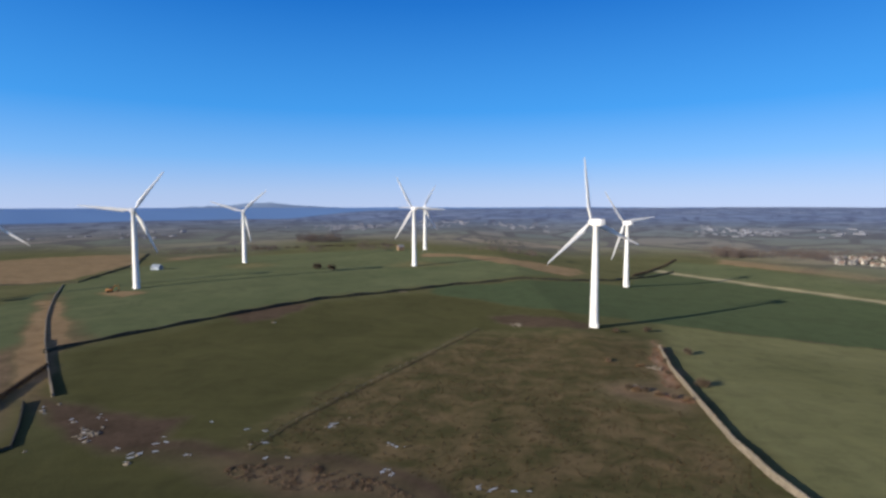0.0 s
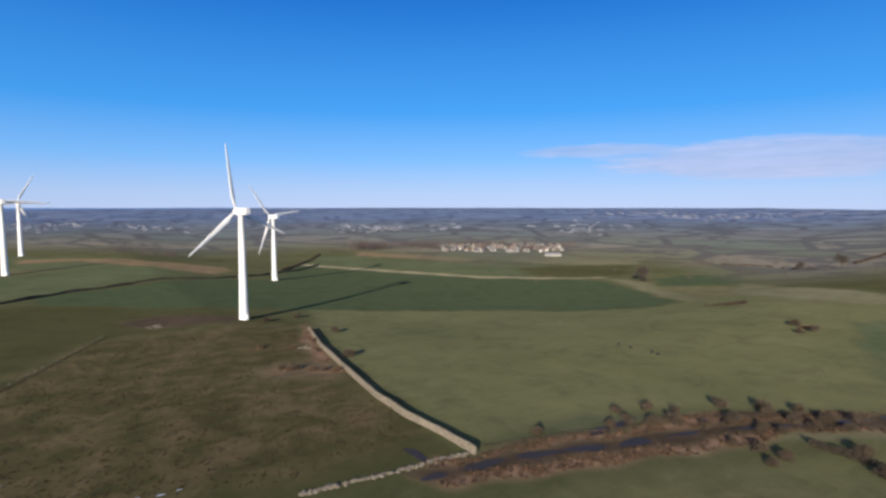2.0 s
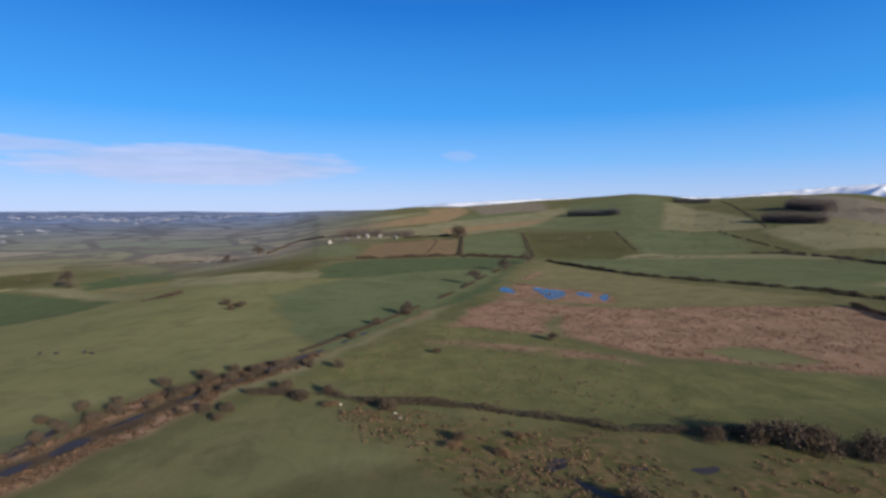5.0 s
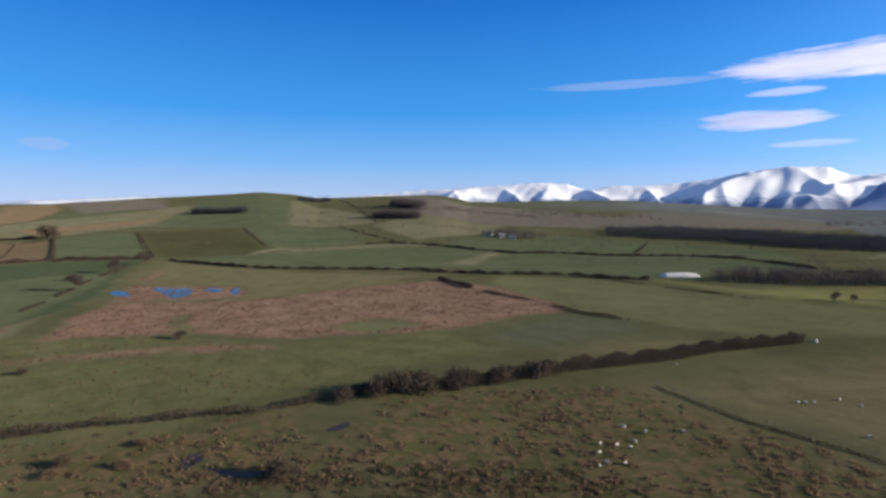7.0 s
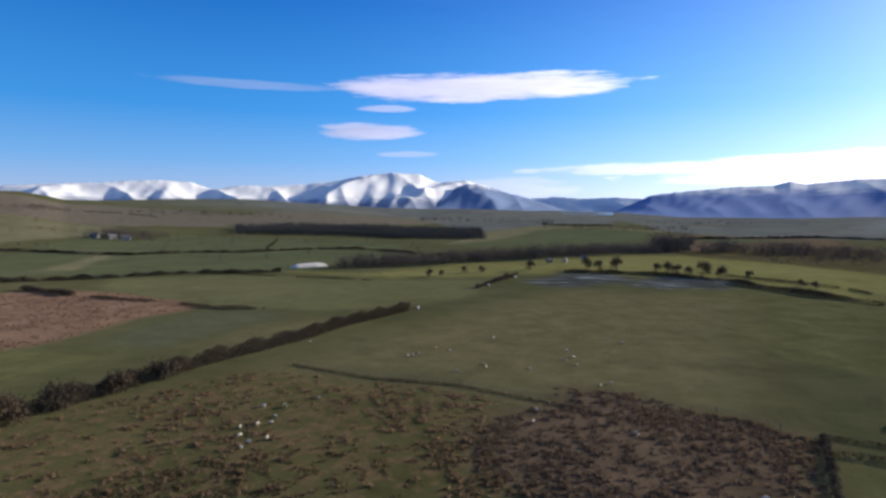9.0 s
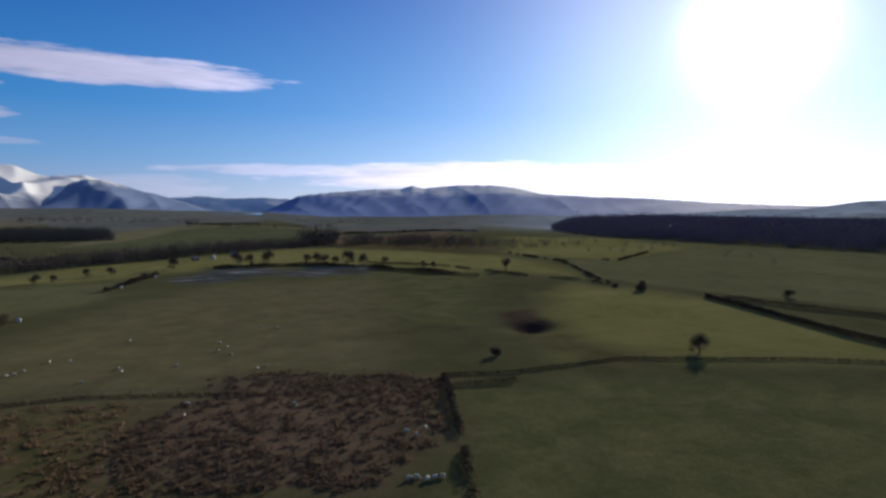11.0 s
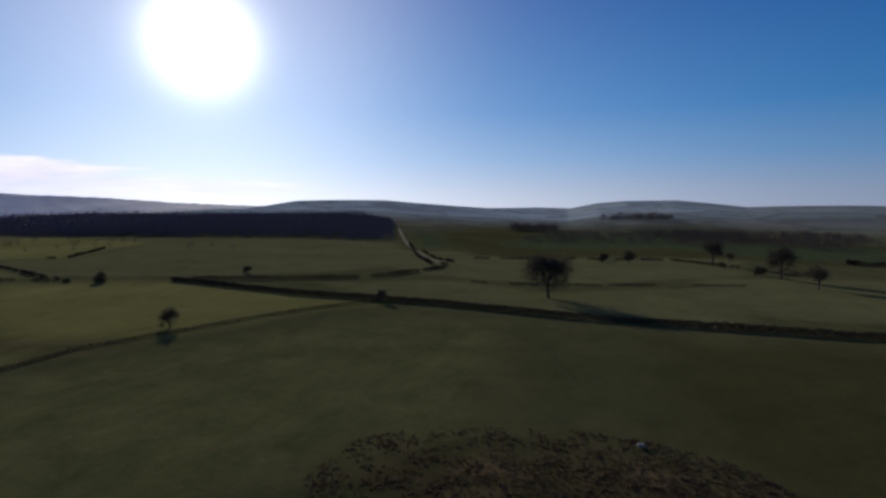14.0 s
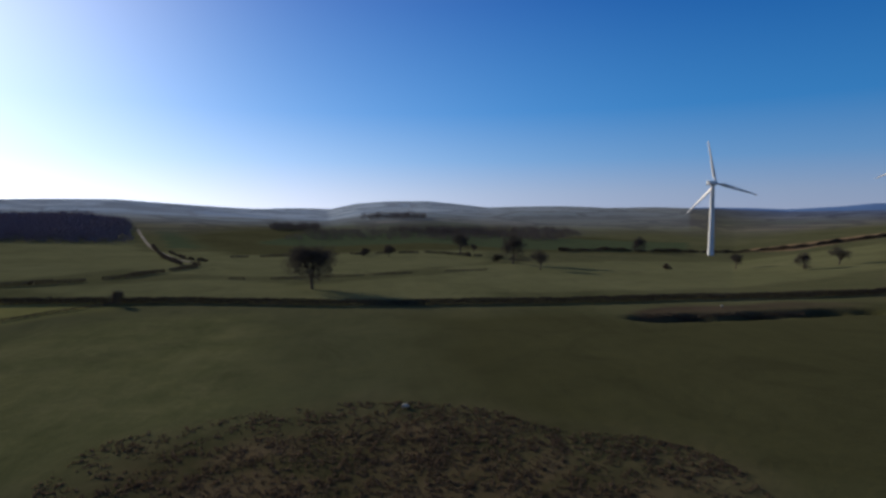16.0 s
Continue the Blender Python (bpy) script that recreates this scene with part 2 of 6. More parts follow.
def simple(name, c0, c1, scale=1.0, rough=0.8, bumped=0.0, dist=0.05, metal=0.0, coords="Object", spec=0.3, per_object=0.0):
    """Two colours broken up by noise at two scales."""
    m, n, l, b = material(name)
    vec = n.new("ShaderNodeTexCoord").outputs[coords]
    f = noise_node(n, l, scale, 6, 0.65, vec)
    g = noise_node(n, l, scale * 9, 3, 0.6, vec)
    col = ramp(n, l, maths(n, l, "ADD", maths(n, l, "MULTIPLY", f, 0.7), maths(n, l, "MULTIPLY", g, 0.3)), (0.36, c0), (0.64, c1))
    if per_object:
        info = n.new("ShaderNodeObjectInfo")
        k = maths(n, l, "MULTIPLY_ADD", info.outputs["Random"], per_object)
        k.node.inputs[2].default_value = 1 - per_object / 2
        col = mix(n, l, 1.0, col, k, "MULTIPLY")
    l.new(col, b.inputs["Base Color"])
    b.inputs["Roughness"].default_value, b.inputs["Metallic"].default_value = rough, metal
    b.inputs["Specular IOR Level"].default_value = spec
    if bumped:
        bump(n, l, b, g, bumped, dist)
    return m


white_paint = simple("white_gelcoat", (0.66, 0.67, 0.69), (0.75, 0.75, 0.75), 0.15, 0.4, spec=0.4)
# ---- fields ----
COVERS = ["crop", "rush", "bracken", "straw", "plough", "lush", "heath", "track", "dry", "wet", "far", "sea", "olive", "moor", "backlit_gold", "mud", "plain", "downs", "shaded_frost", "turf", "pasture", "pale", "heathy", "wold"]
FIELDS = []


def field(cover, *corners):
    FIELDS.append((cover, corners))


field("pasture", (-151, -222), (-375, -549), (-393, -339), (-469, -186), (-242, -86), (-190, -109), (-165, -156))
field("backlit_gold", (-68, -101), (-134, -197), (-149, -145), (-145, -105), (-139, -69), (-93, -89))
field("turf", (-36, -261), (-148, -320), (-66, -142), (-49, -148), (-27, -167))
field("straw", (-341, 388), (-285, 406), (-307, 539), (-360, 657), (-437, 616), (-489, 558))
field("straw", (-305, 601), (-267, 670), (-257, 645), (-285, 568))
field("lush", (-236, 268), (-265, 371), (-286, 510), (-279, 555), (-221, 619), (-59, 682), (-2, 601), (45, 573), (91, 446), (-9, 373), (-74, 319), (-125, 246), (-152, 208), (-172, 194))
field("straw", (-211, 329), (-208, 341), (-188, 338), (-179, 329), (-188, 315))
field("dry", (-192, 492), (-186, 520), (-156, 495), (-168, 470))
field("dry", (-42, 481), (-26, 504), (3, 489), (-24, 471))
field("straw", (10, 579), (50, 556), (86, 532), (122, 478), (102, 454), (69, 485), (31, 526))
field("heath", (-172, 194), (-172, 223), (-216, 292), (-244, 342), (-187, 263), (-146, 223), (-149, 208), (-113, 151), (-130, 160), (-103, 123), (-111, 123))
field("straw", (-132, 165), (-183, 242), (-224, 309), (-203, 284), (-169, 232), (-149, 223), (-150, 206), (-119, 160), (-118, 153))
field("olive", (-149, 204), (-122, 240), (-71, 305), (-22, 337), (39, 390), (76, 272), (98, 248), (74, 160), (70, 103), (61, 88), (-69, 88), (-95, 123), (-110, 151))
field("moor", (-47, 122), (-38, 159), (12, 238), (71, 246), (94, 238), (78, 177), (67, 122), (65, 99), (-9, 98))
field("mud", (-124, 162), (-95, 148), (-69, 143), (-67, 129), (-44, 122), (-23, 119), (0, 109), (4, 100), (-31, 102), (-51, 109), (-70, 119), (-92, 130), (-109, 144))
field("heath", (-60, 116), (-40, 117), (-20, 112), (-4, 103), (-28, 104), (-45, 110))
field("mud", (-108, 270), (-95, 291), (-71, 302), (-79, 266), (-96, 251))
field("mud", (26, 268), (51, 276), (71, 265), (64, 249), (31, 255))
field("bracken", (88, 228), (96, 240), (91, 219), (80, 183), (74, 160), (68, 165), (73, 189))
field("heath", (52, 170), (69, 173), (76, 158), (67, 147), (54, 152), (47, 159))
field("bracken", (64, 164), (71, 161), (73, 156), (66, 153), (61, 156))
field("bracken", (71.5, 85.2), (78.1, 83.9), (90.4, 79.8), (105.1, 75.1), (119.7, 72.9), (134.1, 66.9), (150.6, 56.3), (170.4, 44.6), (192, 34), (216, 24), (259.3, 6.7), (306.8, -11.9), (366.4, -30.9), (432.2, -55.1), (414.8, -55.9), (338, -31), (282, -13), (231, 5), (198, 22), (174.2, 31.3), (153.3, 40.1), (134.1, 50.1), (123.1, 53.5), (110.8, 58.2), (90.2, 64.6), (79.2, 70.0), (68.4, 73.7), (58.4, 76.0), (56.4, 77.5), (53.4, 83.2), (60.5, 86.7), (69, 83))
field("mud", (52.8, 84.4), (63.7, 82.6), (75.8, 81.5), (87.1, 76.9), (100.5, 71.9), (114.4, 69.7), (127, 63), (143.6, 53.7), (166.4, 43.6), (187.2, 33.7), (210.3, 23.8), (250.4, 6.4), (296.6, -11.6), (290.7, -12.5), (240.9, 6.1), (204.8, 23.2), (181.2, 32.6), (159, 41), (138.2, 51.7), (120.5, 60.1), (105.7, 64.5), (94.5, 67.6), (82.7, 73.1), (71.6, 77.1), (60.9, 79.2), (54.9, 80.4))
field("pale", (133.4, 51.4), (153.3, 40.1), (173.5, 31.1), (198, 22), (230, 5), (282, -13), (333.9, -30.8), (326.5, -31.4), (275.2, -14.1), (223.8, 5.6), (193.1, 21.8), (169.6, 30.4), (150.1, 39.2), (130.3, 50.3))
field("rush", (198.8, 13.4), (201.2, -0.2), (189.4, -11.0), (183.3, -24.5), (179.2, -38.6), (170.2, -36.8), (171.7, -23.1), (179.4, -9.1), (186, 7))
field("rush", (109, 29), (108.7, 21.4), (107.1, 13.6), (96.1, 7.6), (92, 10), (96.3, 19.8), (103, 26))
field("rush", (101.2, 35.4), (98, 30), (89, 24), (84.5, 25.5), (88.6, 29.9))
field("wet", (78.9, 94.7), (87, 96), (113.4, 86.4), (117.6, 78.6), (106, 77), (86.3, 84.1), (75.5, 85.9))
field("rush", (79, -33), (98, -65), (88, -82), (80, -99), (68, -115), (45, -111), (26, -111), (10, -106), (-2, -102), (-9, -84))
field("rush", (32, -60), (38, -85), (23, -105), (-4, -106), (-22, -100), (-23, -87), (-16, -68))
field("heath", (7, -82), (-2, -104), (-16, -104), (-22, -97), (-20, -85), (-16, -70), (4, -67))
field("rush", (97, 2), (101, -10), (93, -20), (86, -7))
# shadows of the thorn-tree row painted dark on the ground, with frost streaks
field("shaded_frost", (24, -268), (7, -305), (-21, -310), (-21, -288), (3, -262))
field("shaded_frost", (-20, -291), (-49, -311), (-77, -295), (-63, -268), (-39, -271))
field("lush", (109, -502), (89, -843), (-40, -971), (-129, -913), (-34, -600))
field("dry", (66, -117), (54, -157), (38, -198), (5, -251), (-70, -251), (-30, -102), (-12, -101), (0, -106), (33, -112))
field("backlit_gold", (82, -359), (32, -370), (-42, -428), (-118, -426), (-173, -349), (-168, -257), (-149, -213), (-114, -292), (-72, -335), (2, -351), (68, -297))
field("lush", (65, -529), (45, -845), (-121, -1023), (-130, -895), (-39, -483), (10, -436))
field("heath", (-47, -480), (-99, -845), (-227, -968), (-301, -770), (-203, -404), (-138, -462))
field("backlit_gold", (-141, -173), (-151, -141), (-138, -81), (-134, -64), (-118, -83), (-83, -98), (-83, -122), (-110, -176))
field("backlit_gold", (-303, -579), (-381, -510), (-351, -341), (-220, -276), (-191, -360))
field("pasture", (-169, -99), (-193, -48), (-173, -24), (-188, 5), (-219, 49), (-135, 31), (-128, -1), (-144, -36), (-148, -65))
field("pasture", (-355, -176), (-382, -95), (-399, 10), (-421, 93), (-267, 59), (-196, -11), (-202, -50), (-212, -80))
field("pasture", (-246, 38), (-303, 148), (-283, 304), (-173, 187), (-149, 91), (-147, 23))
field("crop", (-645, -232), (-924, -55), (-871, 190), (-465, 102), (-427, -24), (-409, -138))
field("olive", (-748, -252), (-808, -72), (-634, 167), (-491, 297), (-368, 223), (-369, 57), (-343, -84))
field("turf", (-36, -89), (-60, -89), (-93, -74), (-123, -51), (-121, -24), (-60, -11), (-21.8, -52.2))
field("moor", (-77, -128), (-81, -121), (-82, -90), (-74, -91), (-73, -110))
field("mud", (-78, -151), (-89, -153), (-84, -134), (-78, -125), (-72, -133))
field("heath", (4, -114), (-10, -115), (-29, -103), (-36, -96), (-31, -77), (-26, -69), (-17, -76), (-15, -61), (4, -78))
field("mud", (-106, 54), (-105, 70), (-106, 96), (-105, 108), (-114, 118), (-118, 104), (-118, 79), (-114, 59))
field("straw", (-381, 278), (-435, 467), (-372, 399), (-321, 275))
field("pasture", (114, 285), (147, 278), (236, 259), (289, 204), (307, 168), (311, 137), (181, 78), (106, 87), (69, 87), (79, 166))
field("crop", (-8, 342), (54, 295), (114, 285), (147, 278), (236, 259), (289, 204), (309, 172), (386, 255), (420, 331), (381, 380), (341, 413), (311, 466), (276, 536), (230, 590), (141, 426), (105, 427), (50, 393), (-8, 366))
field("lush", (251, 626), (285, 554), (320, 479), (350, 424), (387, 386), (432, 452), (498, 437), (417, 505), (386, 578), (357, 676), (307, 722))
field("track", (244, 625), (284, 551), (317, 474), (345, 418), (384, 383), (449, 344), (442, 339), (375, 374), (335, 406), (307, 459), (273, 530), (232, 595))
field("straw", (384, 756), (419, 688), (453, 596), (453, 549), (424, 535), (397, 595), (354, 697))
field("dry", (279, 898), (395, 787), (430, 704), (477, 782), (454, 905), (335, 1005))
field("olive", (428, 448), (504, 434), (565, 391), (487, 340), (429, 356), (398, 382))
field("pale", (503, 441), (577, 389), (623, 435), (678, 535), (565, 564), (470, 506))
field("pale", (444, 340), (392, 259), (310, 169), (311, 154), (394, 231), (448, 297))
field("dry", (448, 297), (394, 231), (311, 154), (311, 137), (445, 197), (466, 252), (435, 281))
field("crop", (475, 306), (532, 303), (562, 261), (483, 228), (431, 276))
field("pale", (601, 420), (714, 407), (842, 375), (989, 441), (894, 528), (712, 593), (649, 521))
field("straw", (606, 363), (704, 381), (808, 359), (745, 331), (616, 333))
field("straw", (47, 516), (84, 543), (129, 526), (129, 486), (92, 498), (53, 492))
field("straw", (-22, 597), (46, 566), (48, 536), (2, 552), (-24, 544))
field("mud", (24, 276), (38, 282), (60, 270), (72, 263), (61, 250), (41, 254), (27, 260))
field("pasture", (363, 181), (358, 76), (352, 13), (337, -16), (308, -14), (232, 16), (168, 44), (142, 67), (108, 86), (220, 212))
field("olive", (587, 263), (486, 128), (479, 97), (394, 100), (423, 169))
field("pale", (484, 229), (416, 166), (388, 98), (404, 86), (363, 77), (339, 127), (379, 189))
field("pale", (983, 511), (1134, 427), (1070, 251), (756, 177), (587, 155), (654, 326))
field("lush", (634, 165), (766, 171), (725, 123), (644, 94), (529, 82), (511, 114))
field("dry", (924, 480), (855, 321), (741, 314), (760, 395))
field("crop", (407, 86), (465, 76), (497, 14), (505, -64), (434, -59), (376, -34), (349, -11), (362, 13), (363, 77))
field("plough", (492, 72), (680, 80), (715, 46), (733, -34), (525, -21), (495, 36))
field("lush", (775, -39), (806, -129), (510, -92), (495, -59), (522, -24))
field("pale", (825, 193), (899, 131), (974, 63), (1056, -93), (1154, -235), (1017, -208), (899, -99), (793, -37), (770, 49), (742, 122))
field("straw", (1068, 256), (1125, 133), (1389, -14), (1447, -73), (1295, -59), (1133, -16), (1020, 75), (913, 133))
field("lush", (1056, -20), (1252, -57), (1335, -96), (1346, -194), (1266, -258), (1165, -237), (1082, -134), (1035, -52))
field("pale", (1125, 230), (1291, 153), (1440, 33), (1428, -14), (1140, 135))
field("heathy", (1397, -121), (1477, -171), (1465, -297), (1330, -270), (1358, -196))
field("straw", (1740, 21), (1735, -81), (1416, -85), (1169, -30), (1082, 14))
field("heathy", (1667, -90), (1637, -272), (1553, -323), (1369, -216), (1312, -116))
field("pale", (1143, -29), (1254, -158), (1368, -308), (1336, -337), (1122, -232), (997, -125), (904, 12), (1056, 14))
field("straw", (948, 1), (1038, -91), (1122, -232), (1197, -280), (998, -165), (948, -104), (831, -20))
field("lush", (949, -164), (1236, -289), (1435, -362), (1530, -567), (1411, -589), (786, -325), (831, -248))
field("lush", (789, -41), (849, -129), (516, -89), (505, -47), (500, -22))
field("plough", (744, 11), (707, -29), (516, -19), (518, 8))
field("crop", (495, 8), (494, -23), (495, -89), (453, -68), (309, -33), (270, -16), (242, 5))
field("olive", (846, -134), (804, -255), (561, -207), (490, -221), (495, -157), (505, -91))
field("pale", (786, -325), (1343, -564), (895, -512), (745, -455), (761, -358))
field("lush", (795, -262), (745, -351), (715, -390), (531, -311), (508, -257), (538, -204))
field("pale", (529, -200), (504, -262), (504, -330), (445, -350), (467, -242), (488, -159))
field("lush", (486, -95), (491, -186), (481, -249), (460, -302), (394, -364), (287, -226), (337, -175), (414, -131))
field("pale", (953, -827), (725, -726), (531, -511), (507, -363), (722, -433))
field("heathy", (1571, -1009), (953, -827), (759, -894), (577, -864), (499, -734), (606, -607), (812, -582))
field("lush", (455, -356), (519, -480), (446, -447), (387, -475), (354, -377), (387, -357))
field("lush", (444, -464), (447, -548), (338, -540), (285, -446), (356, -357))
field("lush", (269, -435), (316, -526), (241, -551), (171, -516), (203, -464))
field("lush", (367, -332), (313, -384), (266, -416), (201, -440), (134, -415), (191, -339), (184, -294), (247, -228), (302, -246))
field("dry", (468, -92), (398, -130), (298, -94), (308, -68), (347, -50), (416, -69))
field("olive", (387, -130), (320, -166), (263, -197), (245, -184), (261, -135), (292, -95))
field("bracken", (189, 4), (182, -14), (177, -35), (166, -52), (156, -58), (165, -33), (175, -8), (181, 4))
field("wet", (125, -116), (132, -133), (133, -167), (113, -174), (101, -162), (103, -140), (112, -117))
field("dry", (103, -128), (100, -152), (89, -165), (78, -162), (86, -144), (91, -120))
field("heathy", (1031, -832), (947, -905), (730, -886), (573, -818), (495, -680), (592, -629), (754, -659))
field("heathy", (567, -779), (661, -1161), (490, -1871), (259, -1007), (371, -789), (494, -704))
field("wold", (588, -1670), (173, -1679), (-124, -1955), (-49, -1087), (96, -936), (138, -785), (243, -945))
field("lush", (443, -509), (399, -547), (335, -543), (278, -438), (303, -400), (362, -377))
field("lush", (332, -544), (257, -547), (198, -545), (152, -460), (200, -472), (283, -454))
field("lush", (434, -320), (368, -344), (345, -359), (282, -408), (238, -457), (144, -437), (119, -387), (171, -363), (151, -304), (173, -289), (222, -254), (252, -235), (304, -243), (309, -228))
field("pale", (314, -250), (371, -347), (360, -352), (296, -260))
field("pasture", (240, -227), (190, -260), (126, -266), (65, -272), (45, -290), (48, -222), (69, -196), (91, -182), (134, -176), (184, -179))
field("backlit_gold", (165, -288), (122, -287), (87, -336), (49, -370), (-28, -432), (-73, -449), (-117, -410), (-160, -346), (-110, -238), (-80, -280), (-48, -312), (10, -317), (51, -293), (97, -273))
field("lush", (126, -525), (98, -634), (62, -860), (-15, -956), (-126, -919), (-41, -632), (17, -525), (66, -496))
field("pale", (142, -812), (80, -968), (-138, -1002), (-124, -902), (-15, -956), (70, -846), (104, -593), (133, -532))
field("lush", (-101, -734), (-190, -781), (-237, -691), (-155, -640))
field("moor", (-67, -482), (-133, -548), (-212, -581), (-250, -547), (-163, -353), (-132, -404), (-89, -441))
field("wold", (-80, -1269), (-276, -1139), (-710, -1555), (-344, -753), (-228, -801), (-133, -969))
field("olive", (-30, 40), (-46, 6), (-116, 11), (-117, 46), (-103, 57), (-115, 130), (-90, 120), (-60, 118), (-30, 95))
field("crop", (-479, -95), (-669, -63), (-716, 7), (-667, 75), (-586, 151), (-522, 221), (-486, 304), (-396, 249), (-380, 180), (-394, 101), (-445, 50), (-430, -40))
field("turf", (223, 5), (215, -7), (190, -38), (154, -58), (149, -85), (147, -110), (125, -116), (112, -113), (116, -87), (114, -65), (114, -45), (114, -22), (119, -5), (122, 3), (179, 4), (171, -10), (164, -33), (160, -50), (177, -35), (187, -8), (189, 4))
field("bracken", (188, 4), (181, -14), (177, -35), (165, -51), (156, -58), (166, -33), (177, -8), (181, 4))
field("turf", (137, 42), (169, 27), (197, 13), (185, 7), (178, -9), (171, -23), (170, -37), (121, -27), (118, -16), (123, -3), (126, 14), (131, 27))
field("lush", (290, 89), (343, 69), (391, 14), (423, -56), (338, -31), (263, -2), (211, 18), (173, 34), (198, 52))
field("pasture", (63, 65), (75, 65), (89, 57), (110, 48), (127, 41), (140, 37), (140, 28), (127, 13), (120, -6), (118, -26), (111, -25))
field("rush", (114, 23), (125, 19), (120, 10), (114, -3), (113, -13), (106, -11), (103, 2), (102, 14))
field("dry", (67, 58), (77, 56), (106, 45), (119, 34), (98, 36), (81, 45))
field("moor", (-46, -25), (-51, -25), (-55, -23), (-58, -19), (-60, -13), (-60, -6), (-60, 3), (-56, 12), (-50, 19), (-47, 25), (-44, 29), (-40, 30), (-37, 29), (-28, 22), (-30, -8))
field("heath", (17, -94), (9, -102), (-2, -109), (-14, -105), (-27, -97), (-24, -80), (-19, -69), (-10, -65), (-9, -61), (13, -74))
# more of the painted tree shadows with frost between
field("shaded_frost", (27, -278), (10, -311), (-15, -313), (-16, -297), (9, -269))
field("shaded_frost", (-19, -277), (-44, -307), (-72, -311), (-69, -290), (-38, -266))
field("dry", (279, -31), (345, -53), (413, -74), (387, -130), (330, -155), (258, -203), (238, -156), (233, -83), (253, -41))
field("bracken", (210, -5), (245, -17), (274, -31), (259, -52), (240, -85), (244, -126), (239, -188), (209, -193), (165, -187), (140, -176), (144, -145), (142, -112), (153, -89), (159, -74), (176, -57), (195, -39), (205, -16))
field("bracken", (274, -33), (302, -40), (333, -50), (306, -70), (285, -93), (249, -83), (261, -60))
field("bracken", (350, -54), (397, -71), (391, -78), (344, -61))
field("pasture", (167, -86), (174, -99), (167, -109), (155, -111), (154, -92))
field("pasture", (194, -41), (224, -48), (226, -52), (191, -44))
field("rush", (116, 3), (111, -7), (109, -21), (107, -35), (104, -44), (70, -32), (97, 3))
field("straw", (-236, 317), (-214, 305), (-155, 226), (-143, 196), (-129, 172), (-139, 172), (-167, 210), (-204, 269))

def inside(px, py, corners):
    """Signed distance of points to a polygon's edge, in metres, inwards positive."""
    d2 = np.full(px.shape, 1e12)
    odd = np.zeros(px.shape, bool)
    for (ax, ay), (bx, by) in zip(corners, corners[1:] + corners[:1]):
        ex, ey = bx - ax, by - ay
        t = np.clip(((px - ax) * ex + (py - ay) * ey) / (ex * ex + ey * ey + 1e-9), 0, 1)
        d2 = np.minimum(d2, (px - ax - t * ex) ** 2 + (py - ay - t * ey) ** 2)
        odd ^= ((ay > py) != (by > py)) & (px < ex * (py - ay) / (ey if ey else 1e-9) + ax)
    return np.sqrt(d2) * np.where(odd, 1, -1)


def covers_at(x, y):
    """How much of each ground cover lies at the points."""
    r = np.hypot(x, y)
    az = np.degrees(np.arctan2(-x, y))
    wob = 0.002 * r + 0.7
    wx = x + wob * (np.sin(y / 5.3 + 1) + 0.6 * np.sin(x / 2.9 + y / 4.1))
    wy = y + wob * (np.sin(x / 6.1 + 2) + 0.6 * np.sin(y / 3.3 - x / 3.7))
    out = np.zeros((len(COVERS), len(x)))
    for cover, corners in FIELDS:
        cs = [(float(a), float(b)) for a, b in corners]
        lo, hi = np.min(cs, 0) - 12, np.max(cs, 0) + 12
        sel = np.nonzero((x > lo[0]) & (x < hi[0]) & (y > lo[1]) & (y < hi[1]))[0]
        soft = {"rush": 7.0, "heath": 5.0, "dry": 12.0, "bracken": 2.0, "shaded_frost": 5.0, "turf": 6.0, "wet": 5.0, "olive": 8.0, "moor": 7.0, "mud": 1.4, "backlit_gold": 9.0, "pale": 2.0, "lush": 2.5, "pasture": 2.5}.get(cover, 0.8) + 0.004 * r[sel]
        m = np.clip(0.5 + inside(wx[sel], wy[sel], cs) / soft / 2, 0, 1)
        out[:, sel] *= 1 - m
        out[COVERS.index(cover), sel] += m
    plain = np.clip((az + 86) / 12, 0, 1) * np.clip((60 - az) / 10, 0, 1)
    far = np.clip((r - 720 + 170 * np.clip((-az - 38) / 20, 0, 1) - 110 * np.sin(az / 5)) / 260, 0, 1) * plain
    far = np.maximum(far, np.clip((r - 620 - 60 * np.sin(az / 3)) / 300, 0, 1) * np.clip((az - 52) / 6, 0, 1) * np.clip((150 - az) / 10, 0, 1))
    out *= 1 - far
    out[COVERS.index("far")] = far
    # weights of the covers whose colours imitate haze, growing with distance
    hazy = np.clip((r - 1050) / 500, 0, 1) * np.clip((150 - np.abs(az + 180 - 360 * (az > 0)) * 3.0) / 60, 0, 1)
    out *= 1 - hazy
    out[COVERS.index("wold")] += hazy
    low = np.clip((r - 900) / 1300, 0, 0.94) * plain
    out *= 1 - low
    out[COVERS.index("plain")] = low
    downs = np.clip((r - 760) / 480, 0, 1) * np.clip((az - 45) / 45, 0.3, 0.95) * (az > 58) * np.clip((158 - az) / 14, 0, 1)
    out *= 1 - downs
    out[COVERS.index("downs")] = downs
    shore = np.interp(az, [-32, -25, 5, 16, 40, 56], [5200, 4500, 3500, 2050, 1900, 2400])
    sea = np.clip((r - shore) / 120, 0, 1) * (az > -32) * (az < 58)
    out *= 1 - sea
    out[COVERS.index("sea")] = sea
    return out


